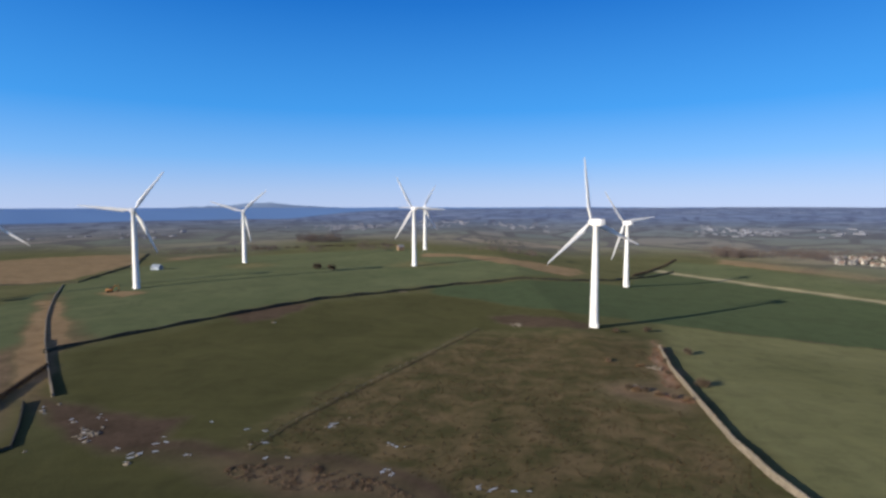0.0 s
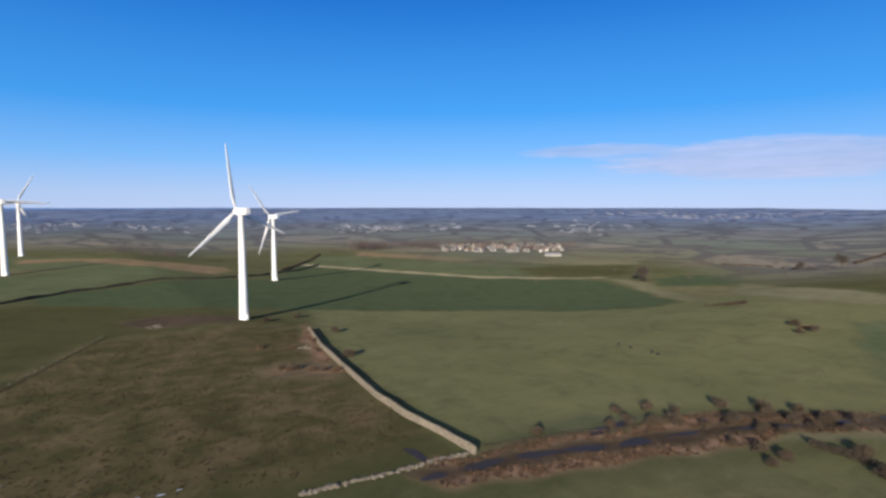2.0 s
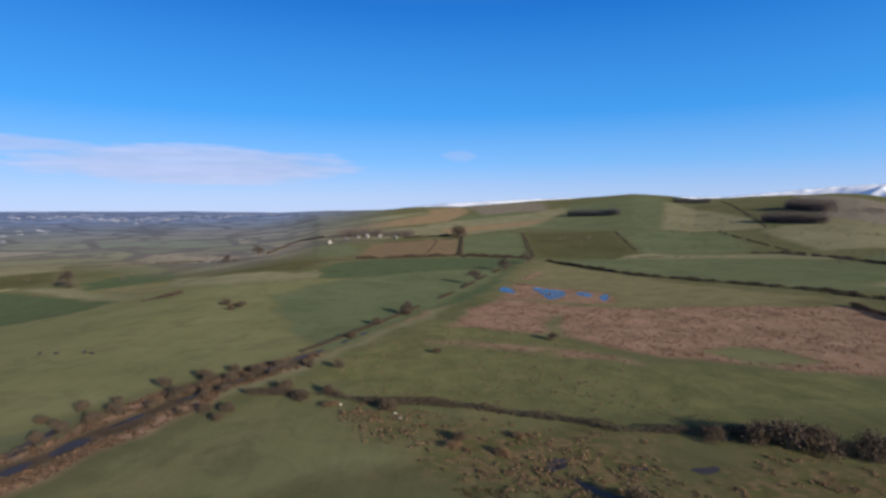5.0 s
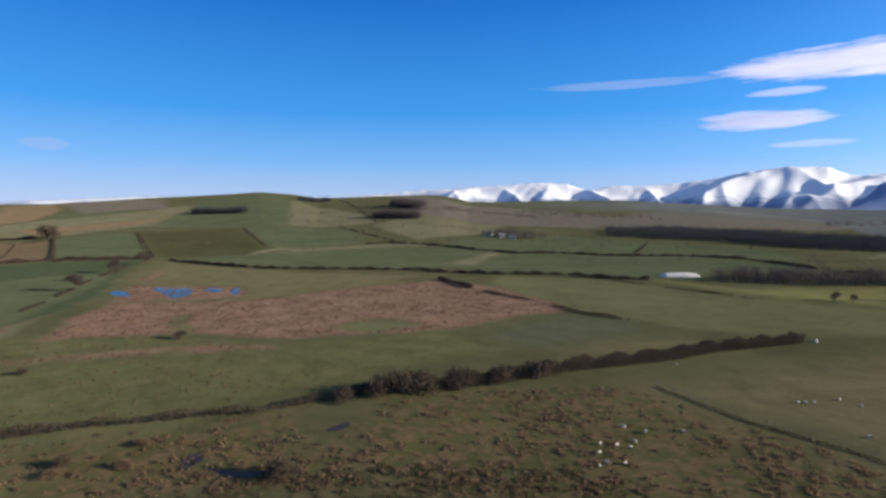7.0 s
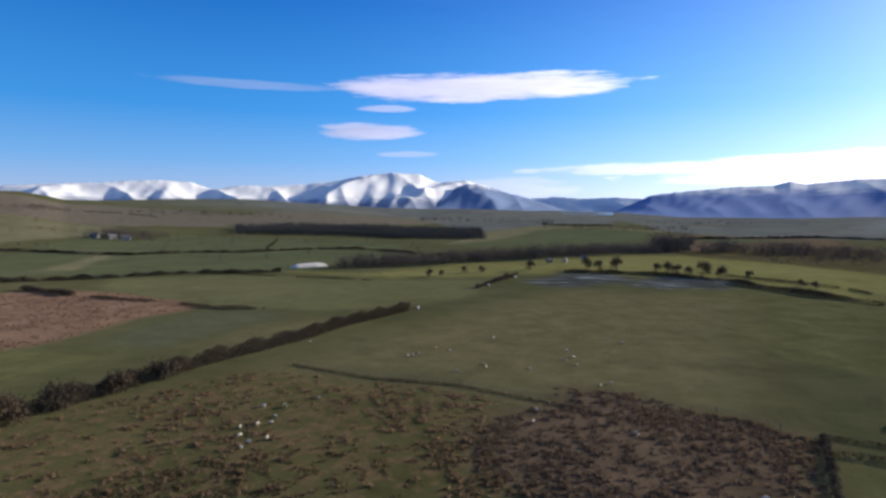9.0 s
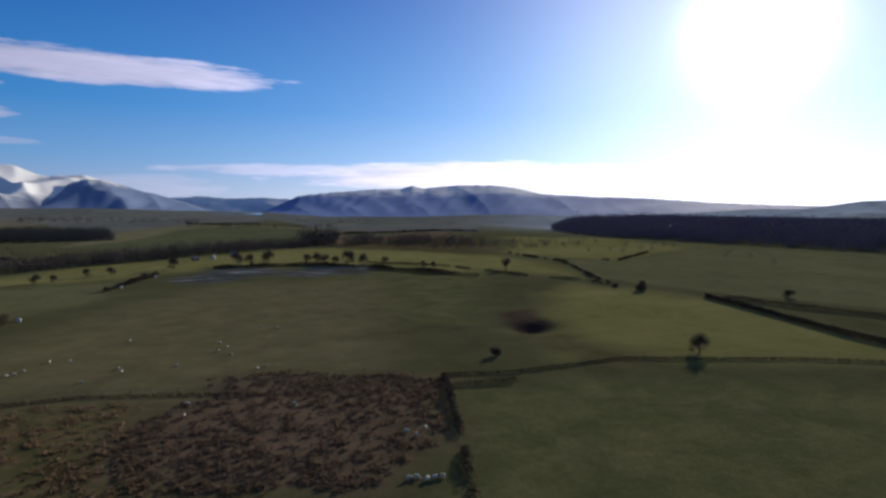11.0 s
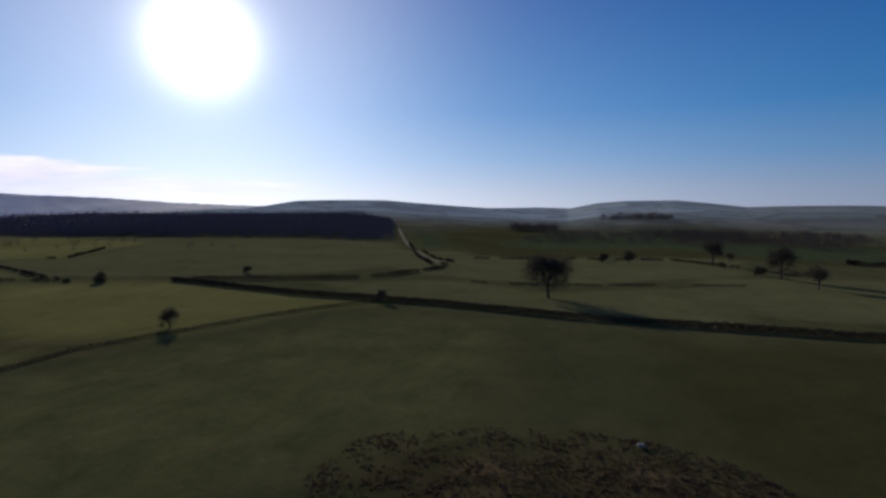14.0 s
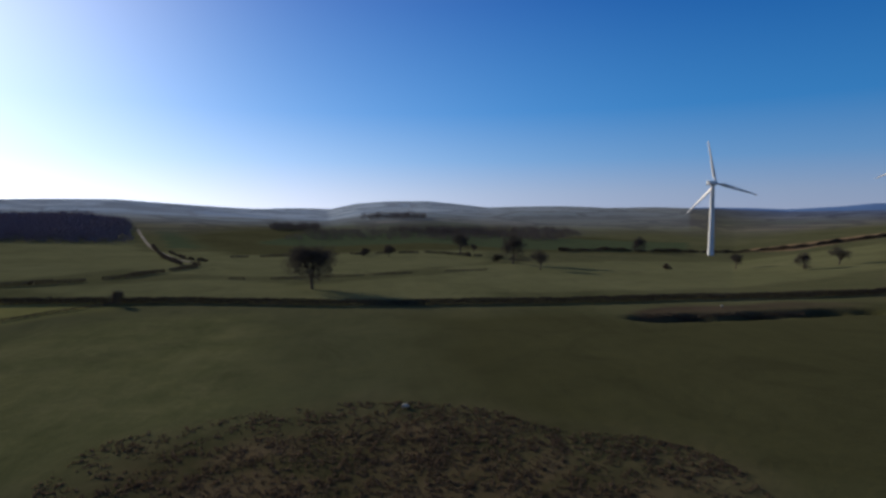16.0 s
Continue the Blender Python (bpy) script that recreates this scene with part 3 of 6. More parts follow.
def ground_material():
    m, n, l, b = material("winter_grassland")
    pos = n.new("ShaderNodeNewGeometry").outputs["Position"]
    big = noise_node(n, l, 0.018, 5, 0.6, pos)
    mid = noise_node(n, l, 0.11, 6, 0.65, pos, 0.4)
    fine = noise_node(n, l, 0.75, 6, 0.7, pos)
    tiny = noise_node(n, l, 3.5, 3, 0.6, pos)
    rushes = noise_node(n, l, 0.30, 4, 0.55, pos, 0.7)
    drawn = n.new("ShaderNodeMapping")
    drawn.inputs["Rotation"].default_value, drawn.inputs["Scale"].default_value = (0, 0, 0.6), (0.03, 0.4, 0.4)
    l.new(pos, drawn.inputs["Vector"])
    streak = noise_node(n, l, 1.0, 5, 0.6, drawn.outputs[0], 0.5)
    speck = maths(n, l, "ADD", maths(n, l, "MULTIPLY", fine, 0.6), maths(n, l, "MULTIPLY", tiny, 0.4))
    both = maths(n, l, "ADD", maths(n, l, "MULTIPLY", mid, 0.55), maths(n, l, "MULTIPLY", speck, 0.45))
    wide = maths(n, l, "ADD", maths(n, l, "MULTIPLY", big, 0.6), maths(n, l, "MULTIPLY", both, 0.4))

    base = ramp(n, l, wide, (0.36, (0.056, 0.059, 0.027)), (0.5, (0.075, 0.076, 0.037)), (0.66, (0.10, 0.096, 0.051)))
    looks = {
        "crop": ramp(n, l, both, (0.35, (0.031, 0.053, 0.028)), (0.68, (0.049, 0.075, 0.040))),
        "rush": mix(n, l, maths(n, l, "MULTIPLY", maths(n, l, "SUBTRACT", rushes, 0.46), 9.0, True), ramp(n, l, both, (0.35, (0.058, 0.058, 0.022)), (0.65, (0.10, 0.09, 0.04))), ramp(n, l, speck, (0.35, (0.078, 0.053, 0.029)), (0.65, (0.175, 0.122, 0.064)))),
        "bracken": ramp(n, l, both, (0.33, (0.115, 0.068, 0.048)), (0.5, (0.215, 0.126, 0.09)), (0.68, (0.31, 0.195, 0.143))),
        "straw": ramp(n, l, both, (0.35, (0.155, 0.10, 0.06)), (0.66, (0.255, 0.17, 0.105))),
        "plough": ramp(n, l, both, (0.35, (0.105, 0.068, 0.042)), (0.66, (0.165, 0.11, 0.07))),
        "lush": ramp(n, l, wide, (0.36, (0.058, 0.077, 0.040)), (0.64, (0.096, 0.110, 0.060))),
        "heath": ramp(n, l, both, (0.35, (0.078, 0.054, 0.038)), (0.66, (0.175, 0.118, 0.082))),
        "track": ramp(n, l, both, (0.35, (0.24, 0.205, 0.13)), (0.66, (0.36, 0.31, 0.20))),
        "dry": ramp(n, l, both, (0.33, (0.092, 0.082, 0.040)), (0.5, (0.132, 0.114, 0.060)), (0.68, (0.175, 0.148, 0.083))),
        "wet": ramp(n, l, both, (0.35, (0.07, 0.078, 0.045)), (0.66, (0.10, 0.105, 0.068))),
        "olive": ramp(n, l, wide, (0.36, (0.035, 0.036, 0.015)), (0.64, (0.060, 0.058, 0.025))),
        "moor": ramp(n, l, mid, (0.38, (0.044, 0.041, 0.019)), (0.5, (0.071, 0.056, 0.029)), (0.64, (0.112, 0.080, 0.046))),
        # yellow-green grass, with the brightness of backlit blades put into the colour
        "backlit_gold": ramp(n, l, wide, (0.36, (0.155, 0.147, 0.050)), (0.64, (0.225, 0.208, 0.080))),
        # dark end imitates the tree shadows, light end is white frost
        "shaded_frost": ramp(n, l, streak, (0.53, (0.036, 0.044, 0.052)), (0.66, (0.34, 0.38, 0.44))),
        "turf": ramp(n, l, both, (0.36, (0.066, 0.072, 0.028)), (0.5, (0.098, 0.099, 0.043)), (0.64, (0.138, 0.128, 0.06))),
        "pasture": ramp(n, l, wide, (0.36, (0.096, 0.098, 0.046)), (0.64, (0.141, 0.137, 0.069))),
        "pale": ramp(n, l, wide, (0.36, (0.12, 0.112, 0.065)), (0.64, (0.185, 0.168, 0.105))),
        "heathy": ramp(n, l, both, (0.35, (0.10, 0.082, 0.072)), (0.66, (0.185, 0.152, 0.128))),
        "mud": ramp(n, l, both, (0.35, (0.032, 0.020, 0.018)), (0.66, (0.085, 0.054, 0.045))),
    }
    col = base
    layers = [n.new("ShaderNodeAttribute") for _ in range(6)]
    chans = []
    for k, a in enumerate(layers):
        a.attribute_name = "cover_%s" % "abcdef"[k]
        s = n.new("ShaderNodeSeparateColor")
        l.new(a.outputs["Color"], s.inputs[0])
        chans += [s.outputs[0], s.outputs[1], s.outputs[2], a.outputs["Alpha"]]
    for name, fac in zip(COVERS, chans):
        if name in looks:
            col = mix(n, l, fac, col, looks[name])
    # small hedged fields of the far plain, pulled towards blue to imitate haze
    vor = n.new("ShaderNodeTexVoronoi")
    vor.inputs["Scale"].default_value = 0.0062
    edge = n.new("ShaderNodeTexVoronoi")
    edge.feature = "DISTANCE_TO_EDGE"
    edge.inputs["Scale"].default_value = 0.0062
    for v in (vor, edge):
        l.new(pos, v.inputs["Vector"])
    patch = n.new("ShaderNodeSeparateColor")
    l.new(vor.outputs["Color"], patch.inputs[0])
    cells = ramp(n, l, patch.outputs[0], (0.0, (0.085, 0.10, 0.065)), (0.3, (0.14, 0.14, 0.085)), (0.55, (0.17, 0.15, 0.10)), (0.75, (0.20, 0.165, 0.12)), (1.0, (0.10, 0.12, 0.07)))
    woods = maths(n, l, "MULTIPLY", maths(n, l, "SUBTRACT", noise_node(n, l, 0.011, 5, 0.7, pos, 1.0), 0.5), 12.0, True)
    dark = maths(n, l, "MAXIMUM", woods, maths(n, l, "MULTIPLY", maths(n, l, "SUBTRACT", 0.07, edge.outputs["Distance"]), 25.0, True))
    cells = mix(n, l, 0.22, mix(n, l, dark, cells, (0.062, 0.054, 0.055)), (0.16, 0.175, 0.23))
    # distance haze put into base colours: blue-grey lowland, paler blue upland
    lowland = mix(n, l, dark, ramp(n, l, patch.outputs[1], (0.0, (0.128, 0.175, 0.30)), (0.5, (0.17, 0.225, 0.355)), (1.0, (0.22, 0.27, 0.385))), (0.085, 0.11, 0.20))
    hazed_upland = mix(n, l, dark, ramp(n, l, patch.outputs[1], (0.0, (0.32, 0.405, 0.53)), (0.5, (0.38, 0.47, 0.58)), (1.0, (0.45, 0.53, 0.62))), (0.27, 0.32, 0.39))
    furrow = maths(n, l, "MULTIPLY_ADD", streak, 0.24)
    furrow.node.inputs[2].default_value = 0.88
    worn = ramp(n, l, noise_node(n, l, 0.055, 8, 0.72, pos, 1.2), (0.36, (0.64, 0.68, 0.70)), (0.5, (0.95, 1.0, 1.0)), (0.66, (1.12, 1.12, 1.06)))
    col = mix(n, l, 0.6, col, worn, "MULTIPLY")
    col = mix(n, l, 1.0, col, furrow, "MULTIPLY")
    # valley fields mixed with blue-grey in place of haze
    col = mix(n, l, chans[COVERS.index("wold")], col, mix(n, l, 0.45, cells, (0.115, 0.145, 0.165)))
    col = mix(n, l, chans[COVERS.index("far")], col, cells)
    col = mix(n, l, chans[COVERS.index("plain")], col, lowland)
    col = mix(n, l, chans[COVERS.index("downs")], col, hazed_upland)
    col = mix(n, l, chans[COVERS.index("sea")], col, (0.13, 0.23, 0.44))
    l.new(col, b.inputs["Base Color"])
    b.inputs["Roughness"].default_value, b.inputs["Specular IOR Level"].default_value = 0.95, 0.0
    b.inputs["Diffuse Roughness"].default_value = 0.12
    l.new(maths(n, l, "MULTIPLY", maths(n, l, "SUBTRACT", 1.0, maths(n, l, "ADD", chans[COVERS.index("sea")], chans[COVERS.index("plain")])), 0.08), b.inputs["Sheen Weight"])
    b.inputs["Sheen Roughness"].default_value = 0.6
    b.inputs["Sheen Tint"].default_value = rgb(0.30, 0.29, 0.17)
    bp = n.new("ShaderNodeBump")
    bp.inputs["Strength"].default_value, bp.inputs["Distance"].default_value = 0.3, 0.5
    l.new(maths(n, l, "ADD", maths(n, l, "MULTIPLY", fine, 0.7), maths(n, l, "MULTIPLY", rushes, 0.5)), bp.inputs["Height"])
    l.new(bp.outputs[0], b.inputs["Normal"])
    return m


# ---- ground ----
def build_ground():
    n_az = 1080
    rr = np.concatenate([[0.0], np.geomspace(12, 4950, 560)])
    aa = np.radians(np.arange(n_az) * 360 / n_az)
    X = -np.sin(aa)[None] * rr[1:, None]
    Y = np.cos(aa)[None] * rr[1:, None]
    Z = land(X, Y)
    co = np.concatenate([[[0, 0, height(0, 0)]], np.stack([X, Y, Z], -1).reshape(-1, 3)])
    i = np.arange(len(rr) - 2)[:, None] * n_az + 1
    k = np.arange(n_az)[None]
    k1 = (k + 1) % n_az
    quads = np.stack([i + k, i + k1, i + n_az + k1, i + n_az + k], -1).reshape(-1, 4)[:, ::-1]
    me = bpy.data.meshes.new("ground")
    fan = np.stack([np.zeros(n_az, int), 1 + k1[0], 1 + k[0]], -1)[:, ::-1]
    me.vertices.add(len(co))
    me.vertices.foreach_set("co", co.ravel())
    loops = np.concatenate([quads.ravel(), fan.ravel()])
    me.loops.add(len(loops))
    me.loops.foreach_set("vertex_index", loops.astype(np.int32))
    me.polygons.add(len(quads) + len(fan))
    starts = np.concatenate([np.arange(len(quads)) * 4, len(quads) * 4 + np.arange(len(fan)) * 3])
    me.polygons.foreach_set("loop_start", starts.astype(np.int32))
    me.polygons.foreach_set("use_smooth", np.ones(len(starts), bool))
    me.update(calc_edges=True)
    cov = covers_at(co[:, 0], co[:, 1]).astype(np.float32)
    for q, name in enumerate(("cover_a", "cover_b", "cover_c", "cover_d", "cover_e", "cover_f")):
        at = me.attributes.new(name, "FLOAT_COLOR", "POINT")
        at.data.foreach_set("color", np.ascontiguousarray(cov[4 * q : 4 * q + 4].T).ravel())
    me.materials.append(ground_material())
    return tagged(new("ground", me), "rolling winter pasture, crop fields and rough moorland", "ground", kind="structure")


ground = build_ground()
# ---- wind turbines ----
UPWIND = 22.0


def turbine(x, y, phase, yaw_off=0.0):
    t = thing("wind_turbine", "white three-bladed wind turbine on a tapered tower in pasture", "wind turbine", on_ground(x, y), "wind turbines of the farm")
    part("tower", lathe(bmesh.new(), [(2.25, -1.0), (2.25, 0.3), (2.1, 0.35), (2.05, 3), (1.78, 17), (1.5, 33), (1.2, 48.4), (1.25, 48.45)], 32), white_paint, t, smooth=True)
    head = Matrix.Translation((0, 0, 50)) @ Matrix.Rotation(radians(UPWIND + yaw_off), 4, "Z")
    bm = bmesh.new()
    loft(bm, [[(w * sx * c, yy, -1.6 * k + (1.6 * k + h) * (0.5 + 0.5 * sz)) for sx, sz, c in ((-1, -1, .8), (1, -1, .8), (1, -.6, 1), (1, .5, 1), (.7, 1, 1), (-.7, 1, 1), (-1, .5, 1), (-1, -.6, 1))]
              for yy, w, h, k in ((-5.2, 1.1, 1.1, .6), (-5.0, 1.45, 1.5, .95), (0, 1.6, 1.6, 1), (2.4, 1.55, 1.55, 1), (2.7, 1.2, 1.2, .8))])
    part("nacelle", bm, white_paint, t, m=head)
    hubm = head @ Matrix.Translation((0, 3.6, 0)) @ Matrix.Rotation(radians(-90), 4, "X")
    hub = part("hub", lathe(bmesh.new(), [(1.25, -1.0), (1.3, 0), (1.15, 0.8), (0.7, 1.4), (0.15, 1.6)], 20), white_paint, t, smooth=True, m=hubm)
    for k in range(3):
        bm = bmesh.new()
        loops = []
        for s, chord, thick, twist in ((0.6, 1.2, 1.2, 20), (3, 1.35, 1.1, 18), (6.5, 2.6, 0.62, 13), (12, 2.15, 0.42, 8), (20, 1.5, 0.26, 4), (27, 0.95, 0.14, 1), (30.3, 0.55, 0.07, 0), (31, 0.12, 0.03, 0)):
            lp = []
            for q in range(10):
                a = 2 * math.pi * q / 10
                px_, py_ = chord * (0.5 * math.cos(a) - 0.18 * (s > 4)), 0.5 * thick * math.sin(a) * (1 - 0.35 * math.cos(a) * (s > 4))
                tw = radians(twist)
                lp.append((px_ * math.cos(tw) - py_ * math.sin(tw), px_ * math.sin(tw) + py_ * math.cos(tw), s))
            loops.append(lp)
        loft(bm, loops)
        part("blade", bm, white_paint, hub, smooth=True, m=hubm.inverted() @ head @ Matrix.Translation((0, 3.6, 0)) @ Matrix.Rotation(radians(phase + 120 * k), 4, "Y"))
    bm = bmesh.new()
    box(bm, 2.0, -0.5, 0.2, 2.6, 0.5, 2.2, 0.06)
    part("control_box", bm, white_paint, t, m=Matrix.Rotation(radians(-60), 4, "Z"))
    return t


TURBINES = [(71.8, 257.2, -8), (142.8, 424.2, 82), (-196.3, 347.4, 36), (-193.2, 530, 48), (-25.1, 474.5, 92), (-21.7, 650, 30), (-351.4, 237.6, 107), (-273, 319, 126)]
for x, y, ph in TURBINES:
    turbine(x, y, ph)

# ---- hedges, walls, fences, ditch ----
RNG = np.random.default_rng(7)


def along(points, step):
    """Places every step metres along a line, with the way it runs."""
    out = []
    for (ax, ay), (bx, by) in zip(points, points[1:]):
        d = math.hypot(bx - ax, by - ay)
        for k in range(max(1, int(d / step))):
            f = k / max(1, int(d / step))
            out.append((ax + (bx - ax) * f, ay + (by - ay) * f, (bx - ax) / d, (by - ay) / d))
    return out


def slivers(centres, sizes, rng, slim=0.3, up=0.3):
    """Crossed thin triangles at the centres: twigs, leaves or blades."""
    n = len(centres)
    d = rng.normal(size=(n, 3))
    d[:, 2] = np.abs(d[:, 2]) + up
    d /= np.linalg.norm(d, axis=1, keepdims=True)
    e = np.cross(d, rng.normal(size=(n, 3)))
    e /= np.linalg.norm(e, axis=1, keepdims=True) + 1e-9
    s = np.asarray(sizes).reshape(-1, 1)
    v = np.stack([centres - e * s * slim - d * s * 0.5, centres + e * s * slim - d * s * 0.4, centres + d * s * 0.6], 1).reshape(-1, 3)
    return v, np.arange(3 * n).reshape(-1, 3)


def foliage(name, dark, light, glow=0.0):
    m, n, l, b = material(name)
    g = n.new("ShaderNodeNewGeometry")
    col = mix(n, l, g.outputs["Random Per Island"], rgb(*dark), rgb(*light))
    l.new(col, b.inputs["Base Color"])
    b.inputs["Roughness"].default_value, b.inputs["Specular IOR Level"].default_value = 0.85, 0.1
    b.inputs["Diffuse Roughness"].default_value = 0.3
    if glow:
        tr_ = n.new("ShaderNodeBsdfTranslucent")
        l.new(col, tr_.inputs["Color"])
        mx = n.new("ShaderNodeMixShader")
        mx.inputs[0].default_value = glow
        l.new(b.outputs[0], mx.inputs[1])
        l.new(tr_.outputs[0], mx.inputs[2])
        l.new(mx.outputs[0], n["Material Output"].inputs["Surface"])
    return m


twig_mat = foliage("bare_hawthorn_twigs", (0.036, 0.028, 0.022), (0.11, 0.083, 0.064), 0.1)
scrub_mat = foliage("bare_thorn_scrub", (0.044, 0.034, 0.025), (0.135, 0.102, 0.074), 0.2)
rush_mat = foliage("dead_rush_blades", (0.115, 0.078, 0.048), (0.30, 0.205, 0.128), 0.45)
gorse_mat = foliage("dark_evergreen_leaves", (0.04, 0.032, 0.024), (0.115, 0.088, 0.066))
# needle colour lifted to pale purple to imitate haze over the plantation
hazed_conifer_mat = foliage("hazed_spruce_needles", (0.17, 0.135, 0.165), (0.235, 0.19, 0.22))
stone_mat = simple("dry_limestone", (0.13, 0.11, 0.085), (0.26, 0.22, 0.17), 0.9, 0.9, 0.4, 0.05)
# dark wall stone, its colour deepened further to include the wall's shadow
shaded_stone_mat = simple("dark_shaded_stone", (0.022, 0.022, 0.016), (0.075, 0.068, 0.05), 0.9, 0.95, 0.4, 0.05)
water_mat, wn_, wl_, wb_ = material("standing_water")
wb_.inputs["Base Color"].default_value = rgb(0.04, 0.038, 0.032)
wb_.inputs["Roughness"].default_value = 0.2
wb_.inputs["Specular IOR Level"].default_value = 0.3
bump(wn_, wl_, wb_, noise_node(wn_, wl_, 1.5, 3, 0.5, wn_.new("ShaderNodeNewGeometry").outputs["Position"]), 0.06, 0.05)
peat_mat, pn_, pl_, pb_ = material("peaty_ditch_water")
pb_.inputs["Base Color"].default_value = rgb(0.045, 0.037, 0.036)
pb_.inputs["Roughness"].default_value, pb_.inputs["Specular IOR Level"].default_value = 0.5, 0.12
bump(pn_, pl_, pb_, noise_node(pn_, pl_, 1.5, 3, 0.5, pn_.new("ShaderNodeNewGeometry").outputs["Position"]), 0.06, 0.05)
tree_twig = foliage("bare_tree_twigs", (0.040, 0.033, 0.029), (0.108, 0.088, 0.076), 0.15)
bark_mat = simple("tree_bark", (0.05, 0.038, 0.028), (0.13, 0.10, 0.075), 2.0, 0.9, 0.4, 0.03)
post_mat = simple("weathered_post_wood", (0.12, 0.10, 0.08), (0.24, 0.21, 0.17), 3.0, 0.85)


def hedge(points, tall=1.5, wide=1.6, close=False):
    high = "tall overgrown bare hawthorn hedge beside rough pasture" if tall > 3 else "low bare winter hedge along a field edge" if tall < 1.1 else "bare brown hawthorn hedge dividing two fields"
    t = thing("hedge", high, "hedge", group="field hedges")
    places = along(points, 1.0)
    reach = 9 if tall > 3 else 16
    for first in range(0, len(places), reach):
        cs, ss = [], []
        for x, y, ux, uy in places[first : first + reach]:
            r = math.hypot(x, y)
            size = (0.36 if tall > 3 else 0.3) * min(max(r / 170, 0.9), 4.5)
            gap = 0.8 + 0.45 * math.sin(x / 9.0) * math.sin(y / 7.0 + 1) + 0.3 * math.sin(x / 3.1 + y / 2.3)
            if not close and tall < 1.6 and gap < 0.62:
                continue
            if close:
                gap = 0.92 + 0.12 * gap
            thick = 1.9 if close and tall > 1 else 1.0
            if tall > 3:
                gap = 0.35 + 0.75 * abs(math.sin(x / 5.3 + y / 4.1)) ** 0.7 + 0.15 * math.sin(y / 1.7)
            h = tall * (0.45 + 0.62 * gap + 0.25 * RNG.random())
            k = int(max(6, (62 if tall > 3 else 40) * tall * max(wide, 1.1) * (0.36 / size) ** 1.8 * gap * thick))
            a, c, z = RNG.uniform(-0.5, 0.5, k), RNG.normal(0, 0.27, k) * wide, RNG.random(k) ** 0.8 * h
            px_, py_ = x + ux * a - uy * c, y + uy * a + ux * c
            cs.append(np.stack([px_, py_, land(px_, py_) + z * (1 - 0.3 * np.abs(c) / wide)], 1))
            ss.append(np.full(k, size) * RNG.uniform(0.6, 1.4, k))
        if not cs:
            continue
        v, f = slivers(np.concatenate(cs), np.concatenate(ss) * 1.25, RNG, 0.1 if tall > 3 else 0.19, 0.6 if tall > 3 else 0.3)
        ob = raw("bush", v, f, scrub_mat if tall > 3 else twig_mat)
        ob.parent = t
    return t


def stone_wall(points, tall=1.25, pale=False):
    vs, fs = [], []
    cube = np.array([(a, b, c) for c in (-1, 1) for b in (-1, 1) for a in (-1, 1)], float) * 0.5
    quad = np.array([(0, 2, 3, 1), (4, 5, 7, 6), (0, 1, 5, 4), (1, 3, 7, 5), (3, 2, 6, 7), (2, 0, 4, 6)])
    for x, y, ux, uy in along(points, 0.55):
        broken = 0.95 + 0.05 * math.sin(x / 7 + y / 5) if pale else 0.8 + 0.2 * math.sin(x / 7 + y / 5)
        for course in range(3):
            hgt = tall * broken / 3
            s = cube * RNG.uniform(0.8, 1.2, 3) * (0.6, 0.62 - 0.1 * course, hgt * 1.1)
            s = s * (1 + RNG.uniform(-0.12, 0.12, (8, 1)))
            a, off = RNG.uniform(-0.1, 0.1), RNG.uniform(-0.06, 0.06)
            px_ = x + s[:, 0] * (ux - a * uy) - (s[:, 1] + off) * uy
            py_ = y + s[:, 0] * (uy + a * ux) + (s[:, 1] + off) * ux
            fs.append(quad + 8 * len(vs))
            vs.append(np.stack([px_, py_, height(x, y) - 0.1 + s[:, 2] + (course + 0.5) * hgt], 1))
    ob = raw("stone_wall", np.concatenate(vs), np.concatenate(fs), stone_mat if pale else shaded_stone_mat)
    lab = "pale sunlit dry-stone wall curving through pasture" if pale else "grey dry-stone field wall with uneven top"
    return tagged(ob, lab, "stone wall", "field walls")


def fence(points):
    t = thing("fence", "thin post and wire fence across rough grass", "fence")
    bm = bmesh.new()
    box(bm, -0.05, -0.05, -0.3, 0.05, 0.05, 1.0)
    post = mesh_of(bm, "post", post_mat)
    line_ = along(points, 4.0)
    for x, y, ux, uy in line_:
        ob = new("post", post)
        ob.parent = t
        ob.matrix_basis = on_ground(x, y, RNG.uniform(0, 90)) @ Matrix.Rotation(RNG.normal(0, 0.05), 4, "X")
    for h in (0.5, 1.0):
        bm = bmesh.new()
        last = None
        for x, y, ux, uy in line_:
            ring = [bm.verts.new((x + 0.02 * a * uy, y - 0.02 * a * ux, height(x, y) + h + 0.02 * b)) for a, b in ((-1, -1), (1, -1), (0, 1))]
            if last:
                for k in range(3):
                    bm.faces.new((last[k], last[(k + 1) % 3], ring[(k + 1) % 3], ring[k]))
            last = ring
        part("wire", bm, post_mat, t)
    return t


